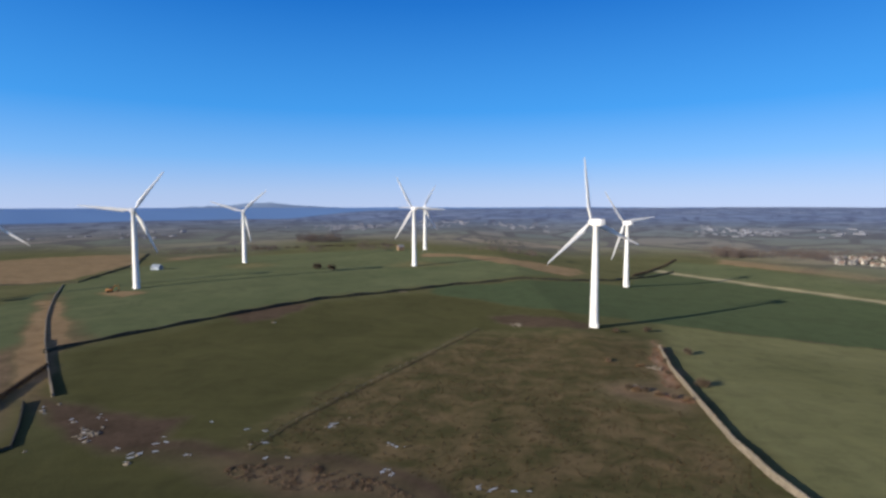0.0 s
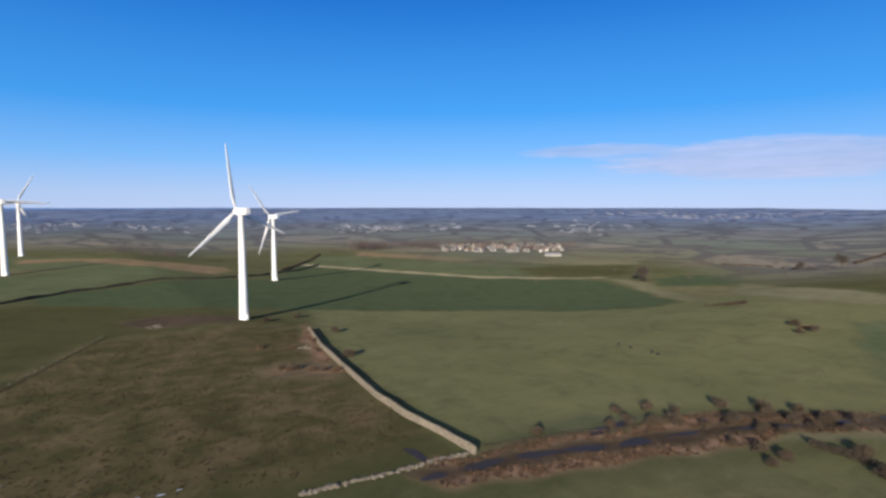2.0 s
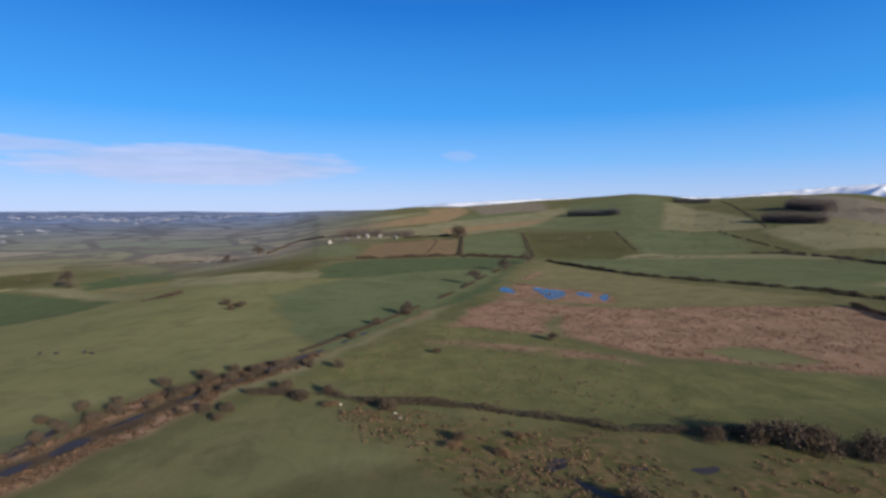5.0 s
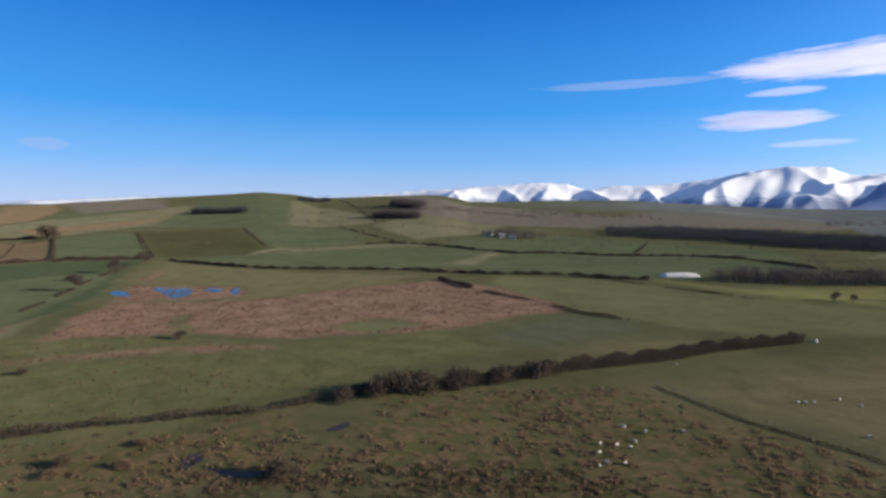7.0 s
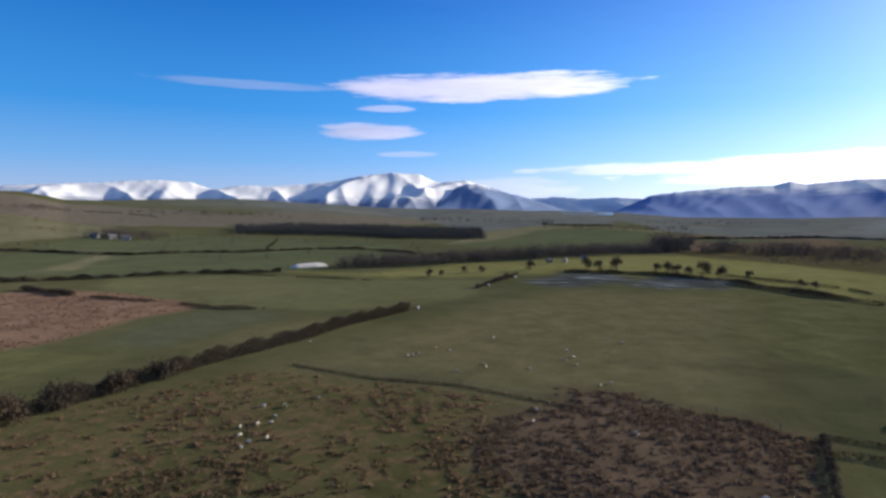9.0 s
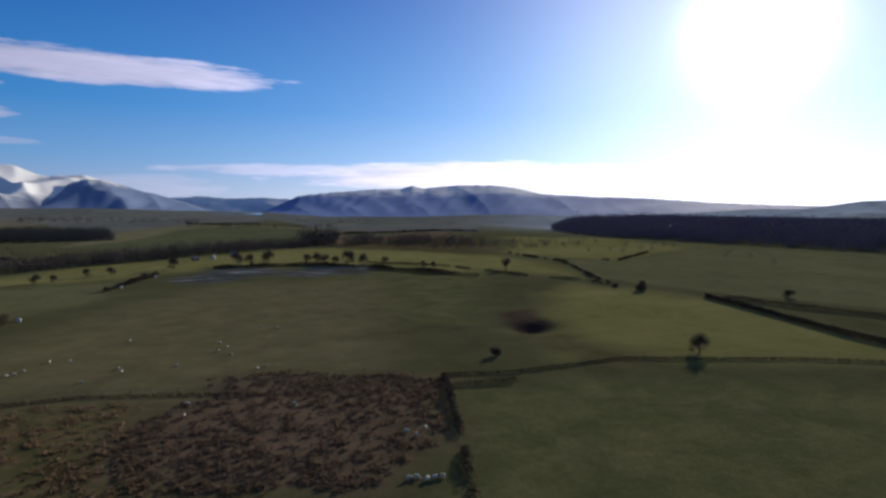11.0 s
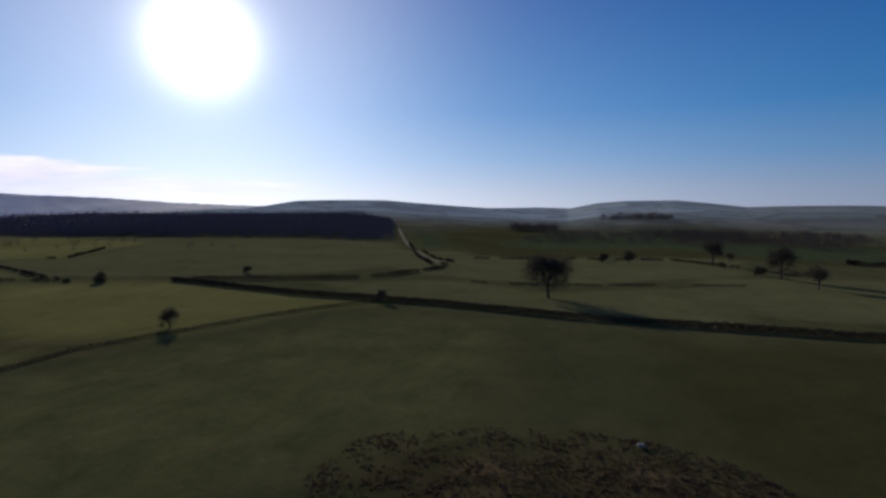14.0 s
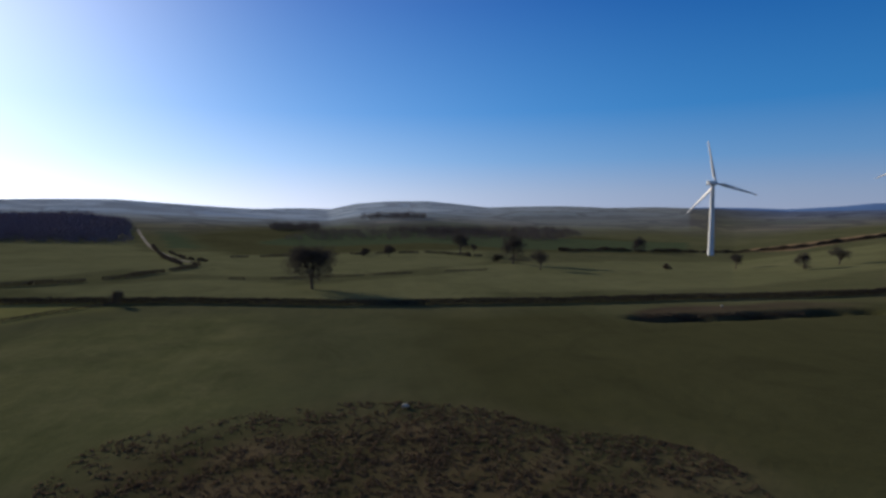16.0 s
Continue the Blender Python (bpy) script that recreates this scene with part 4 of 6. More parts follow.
def lying(name, points, mat, lift=0.05):
    """A sheet that lies on the ground inside a ring of corners."""
    bm = bmesh.new()
    c = np.mean(points, 0)
    ring = []
    m = len(points)
    for i in range(m):
        p0, p1, p2, p3 = (np.array(points[(i + k) % m], float) for k in (-1, 0, 1, 2))
        for f in (0, 0.2, 0.4, 0.6, 0.8):
            q = 0.5 * (2 * p1 + (p2 - p0) * f + (2 * p0 - 5 * p1 + 4 * p2 - p3) * f**2 + (3 * p1 - p0 - 3 * p2 + p3) * f**3)
            wob = 0.95 + 0.13 * math.sin(3.3 * (i + f) + c[0])
            ring.append((c[0] + (q[0] - c[0]) * wob, c[1] + (q[1] - c[1]) * wob))
    rows = []
    for s in (0.02, 0.35, 0.7, 1.0):
        rows.append([bm.verts.new((c[0] + (x - c[0]) * s, c[1] + (y - c[1]) * s, height(c[0] + (x - c[0]) * s, c[1] + (y - c[1]) * s) + lift)) for x, y in ring])
    n = len(ring)
    for a, b in zip(rows, rows[1:]):
        for k in range(n):
            bm.faces.new((a[k], b[k], b[(k + 1) % n], a[(k + 1) % n]))
    bm.faces.new(rows[0])
    bmesh.ops.recalc_face_normals(bm, faces=bm.faces)
    return new(name, mesh_of(bm, name, mat, True))


def ditch(points):
    """Stretches of water between reedy banks."""
    for (ax, ay), (bx, by) in zip(points, points[1:]):
        d = math.hypot(bx - ax, by - ay)
        ux, uy = (bx - ax) / d, (by - ay) / d
        q = 0.0
        while q < d - 4:
            ln = RNG.uniform(5, 12)
            w = RNG.uniform(0.6, 1.1) * (1.6 if ax < 100 else 1.0)
            e = min(q + ln, d)
            ring = [(ax + ux * s - uy * o * w, ay + uy * s + ux * o * w) for s, o in ((q, 0), (q + (e - q) * 0.3, -1), (q + (e - q) * 0.7, -1), (e, 0), (q + (e - q) * 0.7, 1), (q + (e - q) * 0.3, 1))]
            tagged(lying("ditch_water", ring, peat_mat), "still dark water in a reedy drainage ditch", "ditch", "ditch pools")
            q = e + RNG.uniform(1, 5)


stone_wall([(-153, 206), (-148, 216), (-131, 236), (-102, 272)], 1.7)
stone_wall([(-102, 272), (-72, 310), (-25, 347), (6, 375), (44, 396)], 1.9)
stone_wall([(44, 401), (100, 426), (140, 454), (200, 524), (258, 608)], 1.7)
stone_wall([(-267, 381), (-223, 309), (-194, 264), (-165, 223)], 0.7, True)
stone_wall([(-165, 223), (-138, 187), (-117, 160)], 1.2, True)
stone_wall([(-122, 155), (-111, 139), (-103, 126), (-106, 120)])
stone_wall([(-341, 388), (-297, 393), (-265, 394), (-304, 539), (-356, 657)])
hedge([(-250, 722), (-175, 753), (-75, 773), (-55, 741)], 1.5, 2.0)
stone_wall([(90, 224), (80, 188), (77, 172), (72, 145), (69, 126), (68, 110), (69, 97), (69, 84)], 1.8, True)
hedge([(-45, 123), (-37, 143), (-25, 165), (-9, 196), (17, 247)], 0.22, 0.5, True)
fence([(-45, 123), (-37, 144), (-25, 167), (-9, 198), (17, 250)])
hedge([(73, 86), (92, 80), (106, 75), (120, 73)], 0.5, 0.9)
hedge([(130, 66), (147, 56), (168, 45), (189, 35), (212, 25), (254, 8), (298, -11), (354, -29), (419, -52), (448, -64)], 0.9, 1.6)
hedge([(131, 46), (130, 27), (123, 13), (123, 3), (120, -9), (115, -19), (112, -29), (107, -37), (106, -52), (104, -62)], 1.65, 1.5)
hedge([(102, -63), (100, -72), (95, -76), (92, -89), (87, -112), (82, -126), (77, -142), (74, -160), (62, -192)], 3.1, 2.6)
hedge([(67, -116), (45, -111), (26, -111), (10, -106), (-2, -101), (-11, -98)], 0.4, 0.7, True)
fence([(68, -118), (46, -112), (26, -112), (10, -107), (-24, -107), (-37, -98)])
hedge([(-38, -98), (-30, -71), (-24, -53)], 1.0, 1.2)
hedge([(-38, -99), (-52, -95), (-78, -95), (-92, -88), (-113, -79), (-128, -70), (-141, -60)], 0.55, 0.6, True)
hedge([(-156, -146), (-149, -115), (-143, -90), (-142, -70), (-141, -58), (-140, -45), (-136, -28), (-132, -12), (-130, 0), (-129, 16), (-128, 30), (-127, 45), (-127, 62), (-128, 80), (-127, 100), (-124, 130), (-140, 190)], 1.35, 1.3, True)
hedge([(-157, -148), (-168, -116), (-180, -92), (-196, -80), (-215, -75), (-240, -70)], 1.3, 1.4)
hedge([(-434, -159), (-294, -102), (-252, -81), (-247, -71)], 1.5, 1.5)
hedge([(-357, -121), (-291, -91), (-272, -75)], 1.3, 1.3)
hedge([(-75, -321), (-112, -286), (-131, -225), (-144, -202), (-145, -179)], 1.0, 1.2)
hedge([(-191, -360), (-187, -283), (-157, -215), (-144, -179)], 1.2, 1.3)
hedge([(-216, -290), (-220, -274), (-285, -321)], 1.2, 1.5)
hedge([(-299, -87), (-335, -49), (-338, -4), (-343, 36), (-313, 69)], 1.2, 1.4)
hedge([(-108, 58), (-107, 72), (-107, 96)], 0.6, 1.0, True)
hedge([(-190, -47), (-190, -28), (-202, 5), (-223, 50)], 0.7, 0.9)
hedge([(-377, 137), (-389, 181), (-389, 190), (-369, 260), (-340, 291), (-372, 399)], 2.2, 2.5)
hedge([(-37, -92), (-50, -90)], 0.8, 1.0)
hedge([(179, 513), (244, 625), (318, 745)], 1.6, 1.6)
hedge([(268, 242), (229, 260), (192, 269), (144, 280)], 0.25, 0.5)
hedge([(303, 163), (308, 152), (320, 148)], 2.0, 2.5)
hedge([(638, 326), (658, 287), (656, 254), (658, 224)], 1.4, 2)
hedge([(398, 105), (474, 98), (482, 72)], 0.7, 1.2)
hedge([(487, 71), (495, 36), (522, -23), (505, -64), (498, -81)], 2.4, 3)
hedge([(531, -24), (668, -32), (783, -37)], 1.6, 2)
hedge([(762, 45), (776, 4), (792, -34)], 2.5, 4)
hedge([(741, 228), (908, 241), (947, 231), (869, 177)], 2, 3)
hedge([(796, -127), (624, -107), (511, -93)], 0.5, 0.8)
hedge([(687, 81), (717, 21), (732, -32)], 0.8, 1.2)
hedge([(497, 14), (598, 5), (721, -2)], 0.5, 0.8)
hedge([(832, -132), (593, -99), (504, -91)], 0.6, 1)
hedge([(475, -97), (448, -107), (410, -121), (367, -139), (341, -160), (314, -183), (276, -217)], 2.0, 2.5)
hedge([(505, -295), (498, -319), (475, -326), (445, -350)], 1.6, 2.2)
hedge([(786, -258), (647, -225), (551, -203)], 0.7, 1.2)
hedge([(740, -385), (616, -360), (509, -334), (472, -338)], 0.8, 1.2)
hedge([(491, -155), (496, -188), (494, -232)], 0.5, 0.8)
hedge([(1359, -708), (950, -544), (745, -455)], 0.9, 1.5)
hedge([(912, -719), (761, -763), (661, -747)], 1.0, 1.6)
hedge([(504, -23), (507, -43), (499, -73)], 1.5, 2)
hedge([(455, -336), (429, -344), (400, -348), (342, -356)], 1.8, 2.4)
hedge([(345, -359), (323, -390), (282, -408), (238, -457), (197, -466), (144, -437)], 1.8, 2.4)
hedge([(269, -419), (298, -479), (330, -545)], 1.0, 1.4)
hedge([(278, -205), (258, -218), (239, -233), (226, -250), (210, -266), (189, -269), (170, -284)], 2.2, 2.8)
hedge([(185, -267), (151, -264), (125, -264), (105, -262)], 0.6, 1)
hedge([(241, -187), (222, -184), (204, -179)], 2, 2.6)
hedge([(194, -178), (182, -177), (156, -178), (134, -173), (113, -177)], 1.0, 1.4)
hedge([(144, -437), (114, -402), (107, -417)], 1.4, 2)
hedge([(72, -1002), (32, -991), (-47, -1046)], 2.0, 3)
hedge([(10, -317), (-35, -317), (-70, -297), (-79, -277), (-110, -237)], 1.8, 2.5)
hedge([(48, -250), (42, -274), (35, -299)], 1.8, 2)
hedge([(-121, -737), (-180, -741), (-296, -808), (-352, -769)], 2.5, 3)
ditch([(54, 82), (62, 81), (74, 79), (85, 75), (97, 70), (110, 67), (124, 62), (141, 53), (163, 43), (184, 33), (208, 23)])


# ---- where the small things lie ----
SHEEP = [(58, -89), (54, -90), (54, -81), (52, -82), (53, -85), (56, -79), (54, -76), (51, -74), (51, -72), (49, -76), (43, -131), (42, -132), (41, -134), (38, -140), (34, -139), (28, -121), (23, -129), (22, -126), (12, -127), (4, -137), (1, -133), (-4, -118), (-6, -120), (-9, -93), (8, -94), (74, -137), (-7, -162), (-11, -158), (25, -156), (50, -96), (-23, -75), (-24, -73), (-26, -75), (-19, -61), (-20, -61), (-21, -60), (-21, -60), (-22, -60), (-23, -60), (2, -140), (4, -146), (8, -100), (-61, 4), (117, 9), (123, 22), (-115, 81)]
ROCKS = [(-112, 149, 1.0), (-111, 154, 0.8), (-98, 141, 0.9), (-93, 137, 0.8), (-89, 134, 0.9), (-87, 129, 1.0), (-98, 124, 0.7), (-77, 124, 0.7), (-70, 117, 1.2), (-70, 121, 0.8), (-58, 121, 0.7), (-80, 254, 1.2), (-45, 134, 0.6), (-46, 126, 0.6), (-30, 136, 0.6), (-28, 136, 0.7), (-13, 125, 0.6), (-12, 113, 0.5), (-11, 111, 0.6), (-35, 119, 0.6), (-25, 142, 0.5), (200, 195, 1.0), (214, 192, 1.0), (-9, -93, 0.8), (115, 8, 0.9)]
RUBBLE = [(59, 165), (75, 189), (35, 256), (-26, 346), (-89, 133)]
POOLS = [[(302, -35), (314, -40), (301, -44), (288, -40)],
         [(308, -55), (307, -62), (296, -69), (272, -64), (270, -57), (284, -55)],
         [(286, -74), (292, -80), (280, -81), (274, -75)],
         [(273, -83), (285, -89), (272, -87), (259, -81)],
         [(92, -19), (95, -21), (95, -24), (92, -22), (90, -20)],
         [(89, -22), (84, -26), (81, -31), (81, -28), (84, -24)],
         [(91, -44), (92, -49), (90, -48), (89, -46)],
         [(92.5, -20), (93, -22), (92, -23), (91, -21)],
         [(105, -54), (104.5, -57), (103, -57), (103.5, -54)],
         [(92, -34), (91.5, -36.5), (90.5, -36), (90.5, -34)],
         [(58, 95), (60, 94), (60, 89), (60, 87), (58, 89)],
         [(97, 79), (112, 78), (111, 76), (98, 76)]]


# ---- trees and bushes ----
def limbs(rng, h, spread, levels=4, bole=0.3):
    """Tapered limbs of a bare tree as (start, end, radius, radius) and the tips of the last ones."""
    out, tips = [], []

    def grow(p, d, ln, rad, lev):
        q = p + d * ln
        out.append((p, q, rad, rad * 0.62))
        if lev == 0:
            tips.append((q, d))
            return
        for _ in range(4 if lev > 2 else 3):
            nd = d + rng.normal(0, 1, 3) * spread + np.array([0, 0, 0.12])
            nd /= np.linalg.norm(nd)
            start = p + (q - p) * rng.uniform(0.55, 1.0)
            grow(start, nd, ln * rng.uniform(0.66, 0.9), rad * 0.52, lev - 1)

    grow(np.zeros(3), np.array([rng.normal(0, 0.05), rng.normal(0, 0.05), 1.0]), h * bole, h * 0.032, levels)
    return out, tips


def tree(seed, h, spread=0.55, twigs=18, tone=None, label="bare broad-crowned winter oak standing in pasture", bole=0.3, dome=0):
    rng = np.random.default_rng(seed)
    t = thing("tree", label, "tree")
    segs, tips = limbs(rng, h, spread, 4, bole)
    top = max(q[2] for _, q, _, _ in segs)
    k = h * 0.93 / top
    bm = bmesh.new()
    for p, q, ra, rb in segs:
        ax = Vector(q - p).normalized()
        u = ax.orthogonal().normalized()
        v = ax.cross(u)
        n = 7 if ra > 0.1 else 4
        loft(bm, [[tuple(Vector(c) * k + (u * math.cos(2 * math.pi * i / n) + v * math.sin(2 * math.pi * i / n)) * r) for i in range(n)] for c, r in ((p, ra * (1.25 if p[2] < 0.01 else 1)), (q, rb))], True)
    part("trunk", bm, bark_mat, t)
    cs, ss = [], []
    for q, d in tips:
        m = twigs
        cs.append(q * k + rng.normal(0, h * 0.06, (m, 3)) + d * h * 0.03)
        ss.append(np.full(m, h * 0.06) * rng.uniform(0.5, 1.3, m))
    for p, q, ra, rb in segs:
        if ra < h * 0.01:
            f = rng.random((7, 1))
            cs.append((p + (q - p) * f) * k + rng.normal(0, h * 0.035, (7, 3)))
            ss.append(np.full(7, h * 0.07))
    for _ in range(dome):
        d = rng.normal(size=3)
        d *= rng.uniform(0.35, 1.0) ** 0.5 / np.linalg.norm(d)
        cs.append(d * (h * 0.51, h * 0.51, h * 0.38) + (0, 0, h * 0.53) + rng.normal(0, h * 0.045, (26, 3)))
        ss.append(np.full(26, h * 0.06) * rng.uniform(0.5, 1.3, 26))
    cs = np.concatenate(cs)
    cs[:, 2] = np.maximum(cs[:, 2], h * 0.16)
    v, f = slivers(cs, np.concatenate(ss), rng, 0.075, 0.15)
    crown = raw("crown", v, f, tone or tree_twig)
    crown.parent = t
    return t


def bush(seed, h, w, mat, label, slim=0.2):
    """A rounded bush: a few stems and a mass of twigs, uneven all round."""
    rng = np.random.default_rng(seed)
    t = thing("bush", label, "bush")
    bm = bmesh.new()
    for _ in range(5):
        a, s = rng.uniform(0, 6.28), rng.uniform(0.2, 0.6) * w * 0.5
        loft(bm, [[(x0 + r * math.cos(k * 2.1), y0 + r * math.sin(k * 2.1), z0) for k in range(3)] for x0, y0, z0, r in ((0, 0, -0.1, 0.07), (s * math.cos(a) * 0.5, s * math.sin(a) * 0.5, h * 0.4, 0.05), (s * math.cos(a), s * math.sin(a), h * 0.8, 0.02))])
    part("stem", bm, bark_mat, t)
    lobes = rng.normal(0, 0.24, (7, 3)) * (w, w, h * 0.5) + (0, 0, h * 0.5)
    n = int(1300 + 320 * w)
    c = lobes[rng.integers(0, 7, n)] + rng.normal(0, 0.15, (n, 3)) * (w, w, h)
    c[:, 2] = np.abs(c[:, 2])
    v, f = slivers(c, rng.uniform(0.11, 0.26, n) * (0.6 + 0.25 * h), rng, slim)
    ob = raw("crown", v, f, mat)
    ob.parent = t
    return t


oak = tree(3, 12.8, 0.6, 40, bole=0.24, dome=120)
oak.matrix_basis = on_ground(-162, -16, 20)
trees = [tree(11, 10, 0.5, 16, label="bare slender ash tree by a field hedge"), tree(23, 9, 0.6, 34, label="bare rounded hawthorn tree on a bank"), tree(37, 12, 0.5, 16, label="tall bare winter tree among fields"), tree(41, 7, 0.7, 34, label="small wind-bent bare thorn tree")]


def plant(kind, places, group=""):
    for k, (x, y, h) in enumerate(places):
        src = kind[k % len(kind)]
        own = src.children[1].dimensions.z
        m = on_ground(x, y, 77 * k, h / max(own, 0.5), 0.05)
        if "placed" in src:
            ob = copy_thing(src, m)
            ob.scale = m.to_scale()
        else:
            src.matrix_basis = m
            src["placed"] = 1
            ob = src
        if group:
            tagged(ob, group=group)


row = [(30, -322, 6.3), (-2, -336, 7.0), (-9, -332, 6.3), (-19, -336, 7.7), (-40, -328, 5.6), (-46, -328, 6.3), (-51, -324, 5.6), (-56, -320, 4.9), (-62, -318, 8.3), (-70, -313, 6.2), (-83, -309, 4.8), (56, -306, 4.2), (66, -304, 4.2), (81, -285, 4.2), (75, -287, 3.5), (-99, -288, 3.4), (-103, -283, 3.4)]
plant([trees[1], trees[3]], row, "row of thorn trees on the bank")
mixed = [(-327, 56, 13.5), (-264, 72, 14.5), (-227, 74, 8.7), (-379, 198, 11.0), (-239, 175, 7.4), (-198, 175, 6.8), (-200, 193, 7.5), (-97, -92, 4.4), (-308, 12, 5.7), (-139, -59, 3.5),
         (-351, 69, 5.9), (-151, -172, 3.2), (-132, -252, 6.6), (449, 302, 15), (680, 220, 15), (646, 247, 9), (327, -24, 9), (405, -51, 9), (449, -75, 10), (237, 13, 5.5)]
plant(trees, mixed, "scattered field trees")
thorn = bush(5, 2.2, 2.6, scrub_mat, "bare brown hawthorn bush on the ditch bank")
holly = bush(6, 2.4, 2.6, gorse_mat, "dark brushy thorn bush beside a hedge")
rusty = bush(8, 1.6, 2.8, rush_mat, "rust-brown clump of dead bracken")
plant([thorn, holly], [(133, 53, 1.9), (137, 69, 2.5), (121, 79, 2.1), (119, 71, 2.2), (113, 83, 1.9), (110, 78, 1.6), (127, 62, 1.8), (142, 60, 2.2), (150, 50, 2.2), (125, 74, 1.6), (129, 56, 1.8), (147, 44, 1.9), (104, 77, 1.9), (109, 76, 1.6), (113, 73, 2.4), (117, 69, 1.8), (122, 64, 1.9), (130, 62, 2.5), (133, 57, 1.8), (142, 54, 2.2), (143, 50, 1.9), (155, 45, 2.2), (118, 56, 1.6), (119, 47, 1.5), (126, 32, 2.7)], "bushes of the fields and ditch")
plant([thorn, holly], [(82, 170, 3.0), (98, 216, 2.4), (80, 250, 2.2), (98, 259, 2.4), (216, 24, 3), (154, 28, 2.2), (265, 102, 3), (258, 92, 2.8), (252, 95, 2.2), (-275, 67, 3.7), (-106, 455, 5), (-91, 442, 4.6), (79, -31, 3.2),
                       (-54, -108, 1.7), (-314, 59, 2.9), (-320, -2, 2.9), (-146, -168, 2.8), (185, -40, 2.4), (170, 0, 1.8), (-183, -135, 2.3)], "bushes of the fields and ditch")
plant([holly], [(756, -31, 15)], "scattered field trees")
plant([thorn, rusty], [(57, 165, 1.8), (59, 163, 1.4), (61, 162, 1.6), (64, 159, 1.2), (68, 157, 1.5), (71, 155, 1.3), (82, 199, 1.5), (88, 218, 1.2), (77, 183, 1.4)], "low scrub by the broken wall")
plant([rusty], [(262, 97, 1.6), (97, -12, 1.3), (100, -3, 1.3), (104, -16, 1.2), (122, 24, 1.4), (70, 190, 1.2), (60, 195, 1.3)], "dead bracken clumps")

plant([thorn], [(114, 47, 1.8), (86, 84, 2.0), (134, 37, 2.6), (132, 26, 2.4), (146, 63, 2.6), (151, 57, 2.2), (149, 49, 2.4), (156, 36, 2.0), (193, 30, 2.6), (235, 13, 2.8), (374, -24, 3.2), (119, 51, 2.0), (120, 46, 2.0), (120, 11, 2.6), (103, -4, 2.0)], "bushes of the fields and ditch")

plant([thorn], [(-239, 140, 2.7), (-352, 14, 4.9), (-341, -2, 3.9)], "bushes of the fields and ditch")

# tall ragged trees inside the big overgrown hedge
plant([thorn, holly], [(101, -60, 4.4), (99, -66, 4.8), (97, -72, 4.6), (95, -79, 4.2), (92, -88, 4.4), (88, -98, 4.0), (102, -54, 3.0)], "thorn bushes of the overgrown hedge")


# ---- rushes, bracken tufts and stones: uncounted ----
def tufts(name, cover, count, reach, size, label, mat, blades=9, seed=1, gate=0.5, plot=None):
    rng = np.random.default_rng(seed)
    r = np.sqrt(rng.uniform(reach[0] ** 2, reach[1] ** 2, count * 12))
    a = rng.uniform(0, 2 * math.pi, len(r))
    x, y = r * np.cos(a), r * np.sin(a)
    if plot:
        x, y = rng.uniform(plot[0], plot[1], len(r)), rng.uniform(plot[2], plot[3], len(r))
    lump = np.sin(x / 1.25 + 2 * np.sin(y / 2.7)) * np.sin(y / 1.5 + 1.5 * np.sin(x / 2.3)) + 0.5 * np.sin(x / 9 + 2 * np.sin(y / 13))
    keep = (covers_at(x, y)[COVERS.index(cover)] > gate) & (lump > rng.uniform(-1.2, 1.0, len(x)) + (0.8 if cover == "rush" else 0.0))
    x, y = x[keep][:count], y[keep][:count]
    k = len(x)
    big = rng.uniform(0.35, 1.0, k) ** 1.4 * 1.5
    cx = np.repeat(x, blades) + rng.normal(0, 0.42, k * blades) * np.repeat(big, blades) * size
    cy = np.repeat(y, blades) + rng.normal(0, 0.42, k * blades) * np.repeat(big, blades) * size
    s = np.repeat(big, blades) * size * rng.uniform(0.5, 1.1, k * blades)
    c = np.stack([cx, cy, land(cx, cy) + s * 0.35], 1)
    v, f = slivers(c, s, rng, 0.22, 0.7)
    return tagged(raw(name, v, f, mat), label, "rushes", kind="stuff")


tufts("rush_tussocks", "rush", 9000, (36, 210), 0.52, "brown dead rush tussocks in wet grass", rush_mat, 9, 3, 0.5, (-24, 160, -165, 110))
tufts("rush_tussocks", "rush", 20000, (30, 85), 0.24, "dull brown rush and grass tussocks", foliage("dull_rush_blades", (0.07, 0.056, 0.03), (0.14, 0.108, 0.058), 0.45), 8, 13, 0.2)
tufts("bracken_stand", "bracken", 17000, (60, 380), 0.52, "red-brown stand of dead bracken and moor grass", foliage("dead_bracken", (0.14, 0.08, 0.054), (0.34, 0.20, 0.138), 0.5), 8, 4)
tufts("bank_growth", "bracken", 2300, (40, 200), 0.5, "tangle of dead stems on the ditch banks", foliage("dead_stems", (0.06, 0.042, 0.03), (0.19, 0.125, 0.082), 0.4), 9, 14, 0.4, (36, 170, 36, 98))
tufts("heath_tussocks", "heath", 15000, (36, 140), 0.5, "dark heather and dead grass tussocks", foliage("dark_heather", (0.092, 0.066, 0.048), (0.205, 0.145, 0.10), 0.3), 9, 5)
tufts("heath_tussocks", "moor", 9000, (36, 140), 0.24, "dull brown dead grass tussocks on the pasture rise", foliage("dull_heath_blades", (0.06, 0.044, 0.03), (0.17, 0.12, 0.082), 0.3), 8, 15, 0.3, (-68, -26, -42, 36))
tufts("grass_tussocks", "turf", 900, (60, 240), 0.4, "scattered dead rush clumps in damp pasture", rush_mat, 8, 17, 0.4, (112, 200, -60, 40))
tufts("grass_tussocks", "moor", 7000, (70, 260), 0.3, "coarse dry grass tussocks in pasture", foliage("dry_grass_blades", (0.06, 0.045, 0.026), (0.135, 0.098, 0.056), 0.45), 8, 6, 0.4, (-70, 80, 70, 230))


